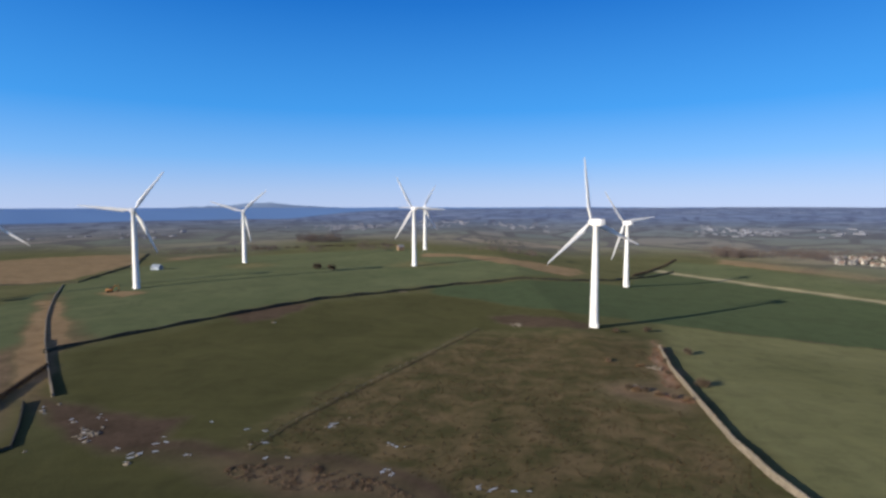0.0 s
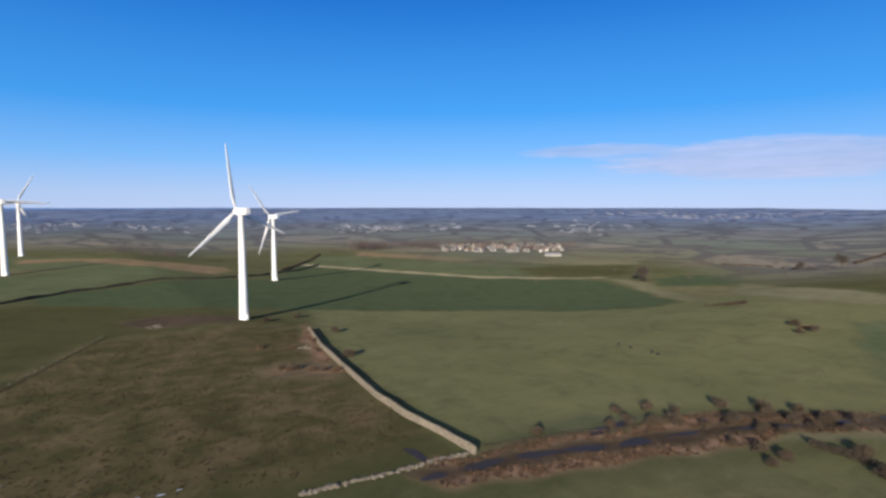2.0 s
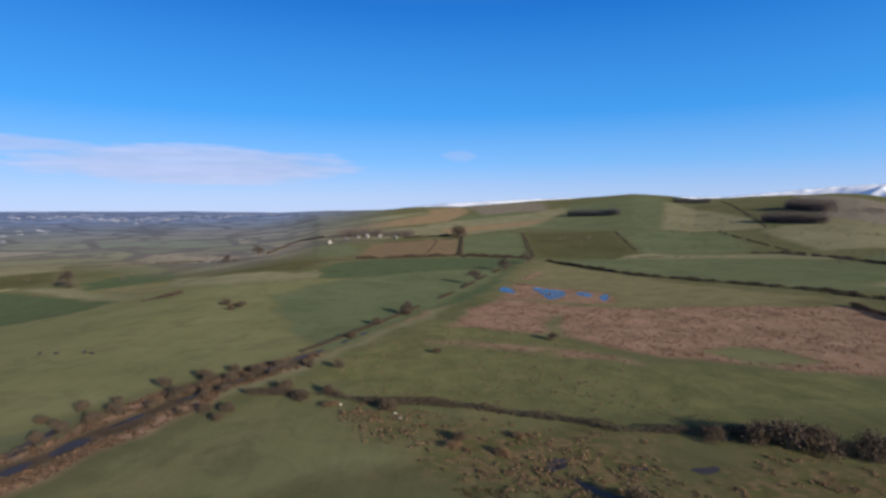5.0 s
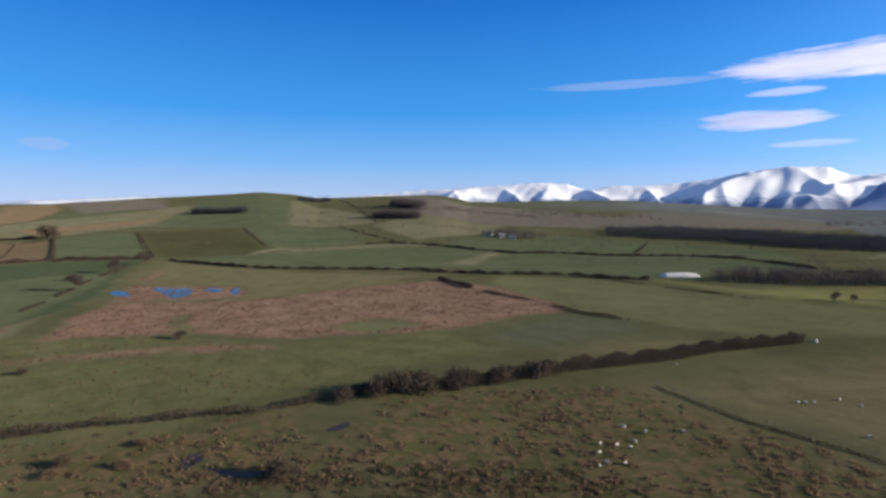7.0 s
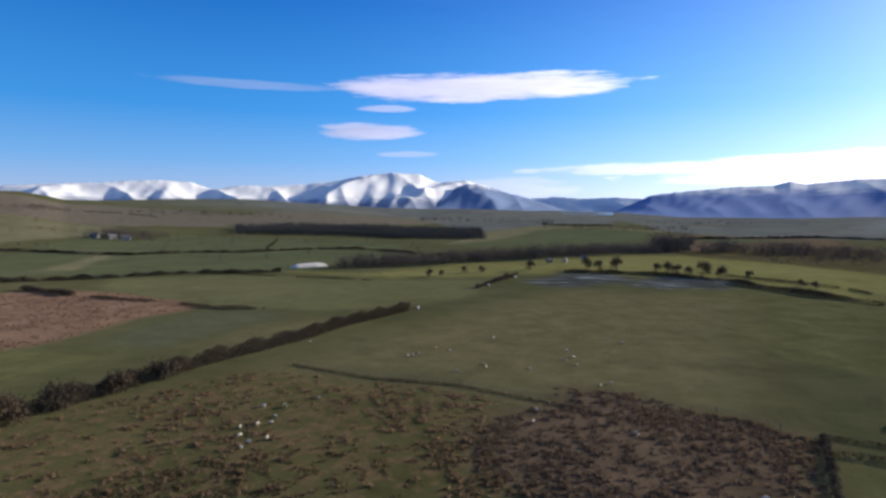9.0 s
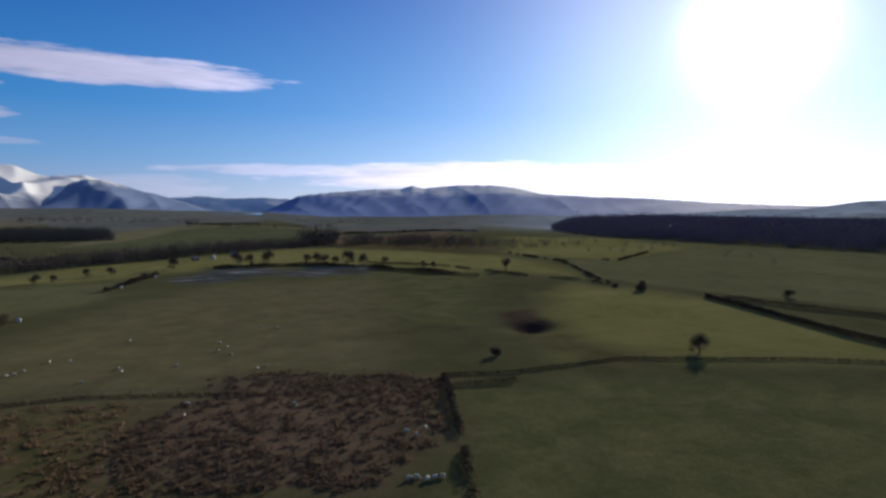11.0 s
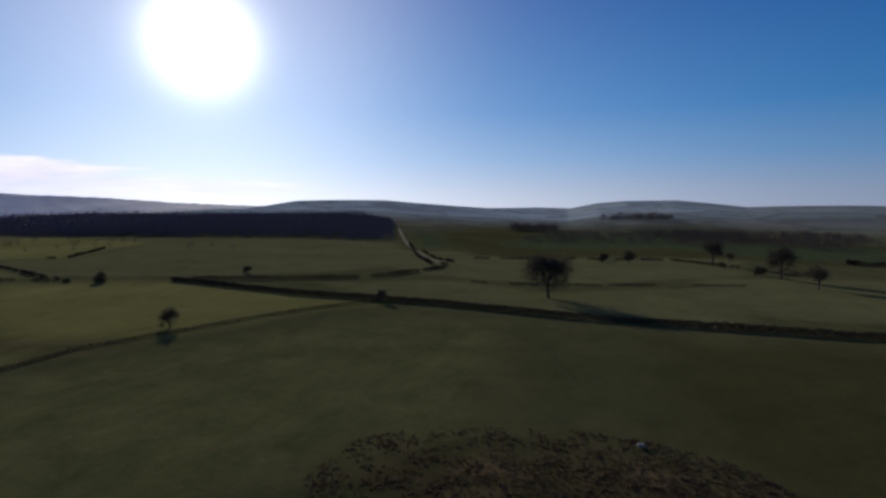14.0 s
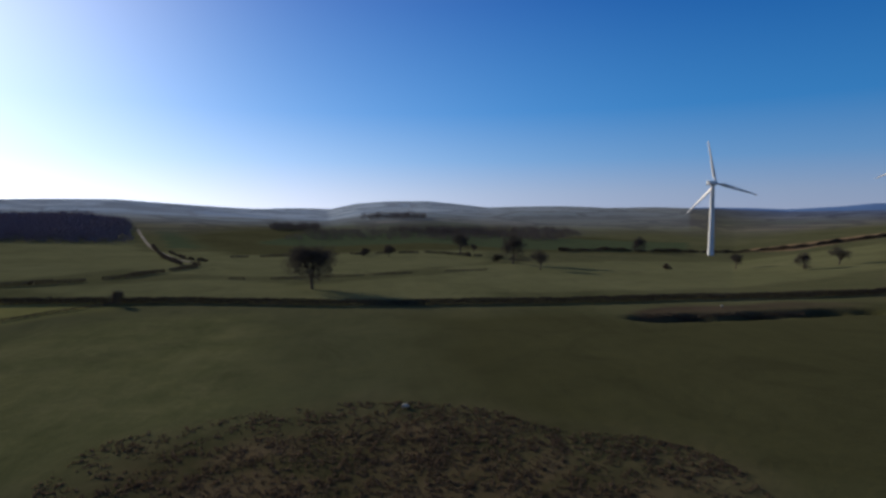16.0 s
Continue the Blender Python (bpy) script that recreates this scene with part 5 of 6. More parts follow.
def rock(seed, size):
    bm = bmesh.new()
    bmesh.ops.create_icosphere(bm, subdivisions=2, radius=size)
    for v in bm.verts:
        v.co *= 1 + 0.75 * noise.noise(v.co * 1.3 / size + Vector((seed, 0, 0)))
        v.co.z *= 0.4
    return bm


ice_mat = simple("thin_white_ice", (0.22, 0.24, 0.27), (0.52, 0.55, 0.60), 2.0, 0.35, 0.2, 0.02)
ICE = [(-113, 150), (-110, 147), (-98, 141), (-91, 134), (-87, 129), (-93, 144), (-90, 142), (-71, 120), (-70, 122), (-70, 117), (-69, 127), (-67, 128), (-58, 121), (-67, 123), (-29, 136), (-28, 138), (-12, 125), (-11, 124), (-11, 111), (-12, 113), (7, 106), (10, 105), (17, 104), (-45, 134), (-35, 119), (-46, 126), (-79, 254), (-114, 152), (-100, 143), (-92, 136), (-89, 131), (-94, 146), (-77, 125), (-72, 122), (-71, 118), (-69, 131), (-59, 121), (-61, 140), (-50, 135), (-43, 127), (-40, 119), (-29, 138), (-13, 126), (-9, 124), (-13, 112), (7, 105), (9, 104), (14, 104)]
for k, (x, y) in enumerate(ICE):
    rg = np.random.default_rng(k + 300)
    turn_, long_, slim_ = rg.uniform(-0.6, 1.1), rg.uniform(0.3, 1.1), rg.uniform(0.15, 0.5)
    ring = [(x + long_ * rg.uniform(0.6, 1.2) * math.cos(q) * math.cos(turn_) - slim_ * rg.uniform(0.5, 1.3) * math.sin(q) * math.sin(turn_), y + long_ * math.cos(q) * math.sin(turn_) + slim_ * rg.uniform(0.5, 1.3) * math.sin(q) * math.cos(turn_)) for q in (0, 0.9, 2.0, 3.1, 4.1, 5.2)]
    tagged(lying("ice_patch", ring, ice_mat, 0.07), "thin broken white ice on a wet farm track", "ice patch", "ice patches")
for k, (x, y, s) in enumerate(ROCKS):
    ob = part("boulder", rock(k % 5, s * 0.7), stone_mat, m=on_ground(x, y, 40 * k))
    tagged(ob, "pale weathered boulder lying in wet grass", "boulder", "scattered boulders")
for k, ring in enumerate(POOLS):
    tagged(lying("puddle", ring, water_mat if k < 4 else peat_mat, 0.06), "shallow puddle of standing water in rough grass", "puddle", "puddles")
loose = [mesh_of(rock(k + 3, 1.0), "stone", stone_mat) for k in range(6)]
for k, (x, y) in enumerate(RUBBLE):
    heap = thing("stone_heap", "tumbled heap of pale wall stones", "stone heap", on_ground(x, y), "stone heaps")
    rg = np.random.default_rng(k + 60)
    for _ in range(26):
        ob = new("stone", loose[int(rg.integers(0, 6))])
        ob.parent = heap
        dx, dy = rg.normal(0, 1.6, 2)
        ob.matrix_basis = Matrix.Translation((dx, dy, height(x + dx, y + dy) - height(x, y) + abs(rg.normal(0, 0.15)))) @ Matrix.Rotation(rg.uniform(0, 6), 4, "Z") @ Matrix.Scale(rg.uniform(0.25, 0.6), 4)

# the tumbled stretch of wall by the ditch
tumbled = thing("tumbled_wall", "tumbled pale stones of a broken field wall", "stone wall", on_ground(48, 88))
rg = np.random.default_rng(77)
for x, y, ux, uy in along([(68, 85), (61, 87), (54, 87), (48, 88), (41, 89), (34, 90)], 0.2):
    ob = new("stone", loose[int(rg.integers(0, 6))])
    ob.parent = tumbled
    dx, dy = x - 48 + rg.normal(0, 0.28), y - 88 + rg.normal(0, 0.28)
    ob.matrix_basis = Matrix.Translation((dx, dy, height(48 + dx, 88 + dy) - height(48, 88) + abs(rg.normal(0, 0.12)))) @ Matrix.Rotation(rg.uniform(0, 6), 4, "Z") @ Matrix.Scale(rg.uniform(0.22, 0.52), 4)

# ---- sheep and cattle ----
wool_mat = simple("sheep_wool", (0.48, 0.44, 0.37), (0.64, 0.59, 0.50), 6.0, 0.95, 0.4, 0.03)
face_mat = simple("dark_fleece_face", (0.06, 0.05, 0.045), (0.14, 0.12, 0.10), 6.0, 0.9)
hide_mat = simple("black_cattle_hide", (0.015, 0.013, 0.012), (0.05, 0.045, 0.04), 3.0, 0.7)


def beast(name, label, group, length, tall, coat, face, down=0.0):
    t = thing(name, label, name, group=group)
    w = length * 0.24
    bm = bmesh.new()
    prof = [(-0.5, 0.25, 0.62), (-0.46, 0.75, 0.64), (-0.3, 1.0, 0.62), (0.0, 1.05, 0.60), (0.3, 0.95, 0.63), (0.44, 0.65, 0.68), (0.5, 0.2, 0.7)]
    loft(bm, [[(length * p, w * s * math.cos(a), tall * zc + w * s * 1.05 * math.sin(a)) for a in [2 * math.pi * i / 10 for i in range(10)]] for p, s, zc in prof])
    part("body", bm, coat, t, smooth=True)
    bm = bmesh.new()
    hz = tall * (0.92 - 0.62 * down)
    loft(bm, [[(length * p, w * s * math.cos(a), z + w * s * math.sin(a)) for a in [2 * math.pi * i / 8 for i in range(8)]] for p, s, z in ((0.4, 0.45, tall * 0.74), (0.5, 0.5, (tall * 0.74 + hz) / 2), (0.58, 0.5, hz), (0.7, 0.32, hz - 0.06 * tall), (0.74, 0.15, hz - 0.08 * tall))])
    part("head", bm, face, t, smooth=True)
    for sx in (-0.34, 0.32):
        for sy in (-1, 1):
            part("leg", lathe(bmesh.new(), [(0.045 * length, 0), (0.04 * length, tall * 0.25), (0.06 * length, tall * 0.5)], 6), face, t, m=Matrix.Translation((length * sx, sy * w * 0.55, -0.02)))
    return t


flock = [beast("sheep", "cream woolly sheep grazing with its head down", "flock of sheep", 1.2, 0.8, wool_mat, wool_mat, 1.0), beast("sheep", "cream woolly sheep standing on the grass", "flock of sheep", 1.25, 0.85, wool_mat, face_mat, 0.0)]
for k, (x, y) in enumerate(SHEEP):
    src = flock[k % 2]
    m = on_ground(x, y, 131 * k, 0.8)
    if k < 2:
        src.matrix_basis = m
    else:
        copy_thing(src, m)
cow = None
for k, (x, y) in enumerate(((173, 112), (172, 109), (174, 127), (173, 121))):
    if cow is None:
        cow = beast("cow", "black cow grazing in open pasture", "cattle in the pasture", 2.3, 1.4, hide_mat, hide_mat, 1.0)
        cow.matrix_basis = on_ground(x, y, 20, 0.75)
    else:
        copy_thing(cow, on_ground(x, y, 90 * k, 0.75))


# ---- woods ----
def wood(name, corners, count, tall, mat, label, seed, level=False):
    """A stand of trees, too many to count, inside a ring of corners."""
    rng = np.random.default_rng(seed)
    lo, hi = np.min(corners, 0), np.max(corners, 0)
    p = rng.uniform(lo, hi, (count * 6, 2))
    ring = [tuple(map(float, c)) for c in corners]
    p = p[inside(p[:, 0], p[:, 1], ring) > 0][:count]
    z = land(p[:, 0], p[:, 1])
    vs, fs, n = [], [], 0
    for (x, y), g in zip(p, z):
        h = tall * rng.uniform(0.5, 1.2)
        if level:
            rim = 0.45 + 0.55 * min(inside(np.array([x]), np.array([y]), ring)[0] / 45, 1.0)
            h = rim * min(tall * rng.uniform(0.9, 1.05) * max(math.hypot(x, y) / 520, 1.0), 28.4 - 0.0098 * math.hypot(x, y) - g)
            if h < 3:
                continue
        k = 60 if level else 110
        c = rng.normal(0, 1, (k, 3)) * (h * 0.26, h * 0.26, h * 0.22) + (x, y, g + h * 0.5)
        c[:, 2] = np.maximum(c[:, 2], g + 0.08 * h)
        v, f = slivers(c, rng.uniform(0.1, 0.22, k) * h * (1.0 if level else 0.7), rng, 0.14)
        vs += [v, np.array([(x - 0.25, y, g), (x + 0.25, y, g), (x, y + 0.2, g + h * 0.7)])]
        fs += [f + n, np.array([(n + 3 * k, n + 3 * k + 1, n + 3 * k + 2)])]
        n += 3 * k + 3
    return tagged(raw(name, np.concatenate(vs), np.concatenate(fs), mat), label, "woodland", kind="stuff")


dark_pine = foliage("dark_pine_needles", (0.042, 0.046, 0.048), (0.088, 0.090, 0.090))
far_twig = foliage("far_bare_branches", (0.064, 0.052, 0.050), (0.145, 0.118, 0.108), 0.1)
wood("spruce_plantation", [(-449, -179), (-396, -369), (-381, -510), (-503, -791), (-709, -1116), (-996, -1146), (-876, -428), (-751, -301)], 8000, 11, hazed_conifer_mat, "dark block of planted spruce with a level top", 1, True)
wood("hill_copse", [(1163, -282), (1083, -361), (1112, -372), (1190, -292)], 420, 12, dark_pine, "dark square copse on the green hill", 2)
wood("hill_copse", [(1308, -571), (1309, -657), (1340, -670), (1335, -580)], 320, 11, dark_pine, "small dark copse below the hilltop", 3)
wood("hill_wood", [(957, -614), (868, -622), (890, -655), (985, -650)], 260, 17, far_twig, "bare wood on the hillside", 4)
wood("hill_wood", [(809, -485), (737, -528), (755, -545), (825, -505)], 200, 14, far_twig, "bare strip of hillside wood", 5)
wood("valley_wood", [(469, -668), (415, -591), (288, -613), (209, -592), (110, -627), (150, -800), (300, -760), (412, -740)], 2400, 8.5, dark_pine, "long dark conifer wood in the valley", 6)
wood("valley_wood", [(150, -306), (99, -334), (39, -382), (-25, -440), (-87, -488), (-79, -529), (-10, -480), (60, -410), (150, -345)], 620, 8, far_twig, "bare purple-brown wood along the valley road", 7)
wood("valley_wood", [(-89, -475), (-145, -485), (-237, -456), (-229, -496), (-118, -552)], 160, 10, far_twig, "scrubby bare wood on the moor edge", 8)
wood("moor_scrub", [(-125, -405), (-235, -405), (-310, -413), (-283, -491), (-136, -497)], 130, 5, far_twig, "low bare scrub on dark moorland", 9)
wood("crest_trees", [(-100, 640), (-60, 640), (-60, 690), (-110, 690)], 16, 13, far_twig, "clump of bare trees on the plateau edge", 10)
wood("crest_trees", [(-165, 650), (-140, 650), (-140, 680), (-165, 680)], 8, 10, far_twig, "clump of bare trees on the plateau edge", 11)
wood("crest_trees", [(-330, 640), (-210, 690), (-215, 720), (-335, 670)], 60, 9, far_twig, "belt of bare trees past the farm track", 12)
wood("crest_trees", [(30, 640), (110, 610), (120, 640), (40, 670)], 40, 8, far_twig, "belt of bare trees beyond the crop fields", 13)
wood("crest_trees", [(380, 770), (420, 740), (460, 790), (420, 830)], 34, 13, far_twig, "clump of bare trees near the village", 14)
wood("village_trees", [(430, 790), (500, 690), (640, 600), (720, 590), (760, 650), (560, 860)], 520, 7.5, far_twig, "bare garden trees round the village", 15)
wood("farm_trees", [(700, 150), (690, 110), (740, 40), (770, 60), (760, 120)], 60, 5.5, far_twig, "bare trees before the farmstead", 38)
wood("village_wood", [(405, 876), (526, 735), (560, 770), (450, 930)], 150, 8, far_twig, "dark bare trees beside the village", 37)
wood("farm_trees", [(815, 150), (772, 40), (812, 30), (860, 140)], 190, 10, far_twig, "bare trees sheltering the farmstead", 16)
wood("farm_trees", [(530, -475), (440, -468), (440, -500), (530, -510)], 70, 10, far_twig, "bare trees round the lower farm", 17)
wood("plain_woods", [(480, 60), (760, 180), (700, 380), (480, 280)], 90, 6, far_twig, "scattered bare hedgerow trees of the lowland", 18)
wood("west_woods", [(-473, 161), (-568, 233), (-711, 264), (-700, 91), (-567, 60)], 620, 7, far_twig, "bare woods on the low western ground", 19)
wood("west_woods", [(-487, 20), (-472, 110), (-649, 81), (-663, -62), (-513, -82)], 420, 6, far_twig, "dark scrub woodland beyond the meadows", 20)

wood("crest_pines", [(-243, 890), (-164, 862), (-187, 983), (-279, 1040)], 60, 9, dark_pine, "dark clump of pines on the plateau edge", 21)
wood("crest_pines", [(61, 828), (121, 797), (134, 885), (71, 906)], 30, 8, dark_pine, "dark clump of pines on the plateau edge", 22)

wood("conifer_clump", [(-53, -476), (-82, -474), (-98, -560), (-70, -560)], 46, 15, dark_pine, "dark clump of tall conifers by the valley road", 33)
wood("conifer_clump", [(35, -385), (25, -384), (24, -395), (34, -396)], 4, 12, dark_pine, "dark pointed conifers above the road", 34)
wood("crest_trees", [(-228, 838), (-188, 832), (-155, 858), (-170, 885), (-220, 870)], 60, 13, far_twig, "dark clump of bare trees on the plateau crest", 35)
wood("crest_trees", [(392, 795), (420, 762), (450, 790), (420, 830)], 40, 13, far_twig, "dark clump of bare trees before the village", 36)
wood("hill_wood", [(-898, -8), (-872, 94), (-1006, 109), (-1032, -9)], 160, 11, far_twig, "dark wood strip across the far down", 23)
wood("hill_wood", [(-676, -113), (-691, -58), (-760, -64), (-744, -124)], 120, 10, far_twig, "dark wood strip under the far down", 24)
wood("hill_wood", [(-615, 25), (-582, 128), (-650, 143), (-659, 27)], 160, 9, far_twig, "line of dark trees at the foot of the down", 25)

wood("valley_belt", [(956, -544), (900, -638), (860, -756), (799, -701), (842, -597), (893, -508)], 90, 7, far_twig, "dark belt of bare trees across the valley floor", 40)
wood("valley_belt", [(817, -840), (655, -881), (514, -921), (481, -862), (603, -810), (753, -774)], 90, 7, far_twig, "dark belt of bare trees across the valley floor", 41)
wood("valley_belt", [(382, -1263), (175, -1125), (28, -1121), (25, -1035), (161, -1036), (318, -1052)], 90, 7, far_twig, "dark belt of bare trees across the valley floor", 42)
wood("valley_belt", [(-214, -2119), (-414, -2158), (-561, -2084), (-525, -1950), (-386, -2008), (-126, -1245)], 90, 7, far_twig, "dark belt of bare trees across the valley floor", 43)
wood("valley_belt", [(447, -712), (351, -751), (299, -862), (280, -805), (327, -699), (421, -670)], 90, 7, far_twig, "dark belt of bare trees across the valley floor", 44)
wood("valley_belt", [(65, -940), (-68, -983), (-181, -1061), (-169, -990), (-63, -912), (62, -889)], 90, 7, far_twig, "dark belt of bare trees across the valley floor", 45)
wood("hedgerow_trees", [(520, -110), (980, -120), (1000, -640), (560, -560)], 90, 7, far_twig, "scattered bare hedgerow trees over the hill", 26)
wood("hedgerow_trees", [(120, -330), (480, -300), (480, -560), (150, -620)], 60, 6, far_twig, "scattered bare hedgerow trees of the valley", 27)
wood("hedgerow_trees", [(330, 300), (520, 240), (640, 420), (420, 560)], 26, 5, far_twig, "scattered bushes along the crop fields", 28)
wood("hedgerow_trees", [(-235, -395), (-291, -203), (-389, -389), (-283, -528)], 24, 6, far_twig, "scattered bare trees before the plantation", 29)

# ---- the track by the plantation ----
def ribbon(name, points, wide, mat, label):
    """A narrow way laid over the ground."""
    bm = bmesh.new()
    last = None
    for x, y, ux, uy in along(points, 3.0):
        row_ = [bm.verts.new((x - uy * o, y + ux * o, height(x - uy * o, y + ux * o) + 0.12)) for o in (-wide / 2, 0, wide / 2)]
        if last:
            for k in (0, 1):
                bm.faces.new((last[k], last[k + 1], row_[k + 1], row_[k]))
        last = row_
    bmesh.ops.recalc_face_normals(bm, faces=bm.faces)
    return tagged(part(name, bm, mat), label, "track", kind="structure")


gravel_mat = simple("pale_gravel", (0.12, 0.11, 0.095), (0.22, 0.205, 0.18), 0.5, 0.95, 0.3, 0.05, coords="Generated", spec=0.02)
ribbon("farm_track", [(-628, -244), (-524, -200), (-438, -163), (-345, -121), (-287, -94), (-265, -79)], 2.6, gravel_mat, "pale gravel track running past the plantation")

# ---- buildings ----
render_mat = simple("white_house_render", (0.26, 0.245, 0.225), (0.46, 0.44, 0.40), 0.3, 0.85, per_object=1.0)
slate_mat = simple("grey_roof_slate", (0.10, 0.10, 0.11), (0.22, 0.22, 0.23), 0.6, 0.7, 0.3, 0.04, per_object=0.4)
glass_mat = simple("dark_window_glass", (0.02, 0.025, 0.03), (0.05, 0.055, 0.06), 1.0, 0.15, spec=0.6)
tin_mat = simple("blue_grey_tin", (0.16, 0.20, 0.26), (0.26, 0.30, 0.36), 0.5, 0.5, metal=0.3)
clay_mat = simple("brown_roof_tile", (0.13, 0.085, 0.068), (0.24, 0.165, 0.13), 0.6, 0.8, 0.3, 0.04, per_object=0.4)
farm_wall_mat = simple("weathered_grey_render", (0.20, 0.19, 0.18), (0.33, 0.32, 0.30), 0.3, 0.85, per_object=1.0)
barn_mat = simple("tan_barn_stone", (0.13, 0.085, 0.055), (0.26, 0.18, 0.11), 0.6, 0.9, 0.4, 0.05)


def house(name, x, y, turn, ln, w, h, walls, roof, label, group="", chimney=True, openings=3):
    t = thing(name, label, "house" if name == "house" else name.replace("_", " "), on_ground(x, y, turn, 1.0, 0.3), group)
    bm = bmesh.new()
    box(bm, -ln / 2, -w / 2, 0, ln / 2, w / 2, h)
    for s in (-1, 1):
        a = [bm.verts.new(p) for p in ((s * ln / 2, -w / 2, h), (s * ln / 2, w / 2, h), (s * ln / 2, 0, h + w * 0.42))]
        bm.faces.new(a if s > 0 else a[::-1])
    part("wall", bm, walls, t)
    bm = bmesh.new()
    e, z = 0.3, h + w * 0.42
    loft(bm, [[(q, -w / 2 - e, h - 0.2), (q, 0, z + 0.08), (q, w / 2 + e, h - 0.2), (q, w / 2 + e, h), (q, 0, z + 0.28), (q, -w / 2 - e, h)] for q in (-ln / 2 - e, ln / 2 + e)])
    bmesh.ops.recalc_face_normals(bm, faces=bm.faces)
    part("roof", bm, roof, t)
    if chimney:
        bm = bmesh.new()
        box(bm, -0.4, -0.35, h, 0.4, 0.35, z + 1.1)
        part("chimney", bm, walls, t, m=Matrix.Translation((ln * 0.42, 0, 0)))
    for k in range(openings):
        px_ = -ln * 0.3 + ln * 0.6 * k / max(openings - 1, 1)
        door = openings > 1 and k == openings // 2
        for s in (-1, 1):
            bm = bmesh.new()
            box(bm, -0.55, -0.05, 0, 0.55, 0.05, 2.0 if door else 1.2)
            part("door" if door else "window", bm, glass_mat, t, m=Matrix.Translation((px_, s * (w / 2 + 0.03), 0.3 if door else h * 0.45)))
    return t


vr = np.random.default_rng(12)
for k in range(92):
    f, d = vr.random(), vr.uniform(-20, 50)
    f = -0.05 + 1.4 * f
    x, y = 500 + f * 125 + d * 1.0, 690 - f * 76 + d * 1.5
    house("house", x, y, vr.uniform(-60, 60), vr.uniform(4.5, 8.5), vr.uniform(3.8, 5.0), vr.uniform(2.0, 3.0), render_mat, (slate_mat, clay_mat)[k % 2], ("white rendered village house with a grey slate roof", "white rendered village house with a brown tiled roof")[k % 2], "village houses")
house("house", 570, 527, -40, 22, 6, 2.4, render_mat, slate_mat, "long white shed with a low grey roof", "village houses", False, 2)
for x, y, tn, ln in ((722, 140, 20, 8), (745, 122, 60, 9), (780, 110, 10, 10), (796, 100, 40, 9), (792, 80, -20, 12), (760, 56, 50, 9)):
    house("house", x, y, tn, ln * 0.62, 4.0, 2.4, farm_wall_mat, slate_mat, "pale farm building among bare trees", "farmstead buildings")
for x, y, tn in ((505, -472, 20), (480, -470, 70), (458, -465, 40)):
    house("house", x, y, tn, 8, 5, 3.2, render_mat, slate_mat, "white farmhouse below the hill", "lower farm buildings")
for x, y, tn in ((22, -368, 30), (12, -374, 80), (0, -400, 20)):
    house("house", x, y, tn, 3.4, 2.6, 1.6, render_mat, slate_mat, "small white roadside hut in front of the wood", "roadside huts", False, 1)
house("stone_barn", -50, 640, 30, 7, 5.5, 4.6, barn_mat, slate_mat, "tan stone field barn with a slate roof", "", False, 1)
house("tin_shed", -252, 479, -20, 9, 5, 2.6, tin_mat, tin_mat, "small blue-grey tin shed by a wall", "", False, 1)

# pale boxes of the lowland towns
tr = np.random.default_rng(31)
vs, fs = [], []
cube = np.array([(a, b, c) for c in (0, 1) for b in (-1, 1) for a in (-1, 1)], float) * 0.5
quad = np.array([(0, 2, 3, 1), (4, 5, 7, 6), (0, 1, 5, 4), (1, 3, 7, 5), (3, 2, 6, 7), (2, 0, 4, 6)])
for c_az, c_r, wide, deep, count in ((9, 1500, 6, 260, 70), (0, 1700, 5, 200, 50), (-8, 1600, 3, 160, 24), (-28, 1450, 4, 160, 50), (-36, 1500, 2, 200, 16), (-50, 1500, 4, 260, 36), (-62, 2300, 5, 300, 50), (-70, 2700, 5, 250, 40), (-56, 2800, 6, 400, 40), (30, 1250, 5, 150, 14)):
    for _ in range(count):
        a, r = radians(c_az + tr.normal(0, wide * 0.5)), c_r + tr.normal(0, deep * 0.5)
        x, y = -math.sin(a) * r, math.cos(a) * r
        s = cube * (tr.uniform(6, 12), tr.uniform(5, 9), tr.uniform(3, 5.5)) * (0.8 + r / 4000)
        tn = tr.uniform(0, 3)
        fs.append(quad + 8 * len(vs))
        vs.append(np.stack([x + s[:, 0] * math.cos(tn) - s[:, 1] * math.sin(tn), y + s[:, 0] * math.sin(tn) + s[:, 1] * math.cos(tn), height(x, y) - 1 + s[:, 2]], 1))
tagged(raw("lowland_town", np.concatenate(vs), np.concatenate(fs), simple("far_town_walls", (0.10, 0.11, 0.15), (0.26, 0.27, 0.31), 0.01, 0.9)), "scattered pale houses of distant towns on the plain", "town", kind="stuff")

# ---- farm things ----
orange_mat = simple("orange_machine_paint", (0.55, 0.20, 0.03), (0.68, 0.28, 0.05), 0.8, 0.5)
black_mat = simple("black_rubber", (0.015, 0.015, 0.015), (0.04, 0.04, 0.04), 2.0, 0.8)
dig = thing("excavator", "orange tracked excavator parked by the turbine base", "excavator", on_ground(-206, 335, 40))
for s in (-1, 1):
    bm = bmesh.new()
    box(bm, -1.9, s * 1.0 - 0.3, 0, 1.9, s * 1.0 + 0.3, 0.8, 0.25)
    part("track", bm, black_mat, dig)
bm = bmesh.new()
box(bm, -2.0, -1.25, 0.9, 1.4, 1.25, 1.9, 0.15)
part("body", bm, orange_mat, dig)
bm = bmesh.new()
box(bm, 0.2, 0.2, 1.9, 1.6, 1.2, 3.0, 0.12)
part("cab", bm, glass_mat, dig)
bm = bmesh.new()
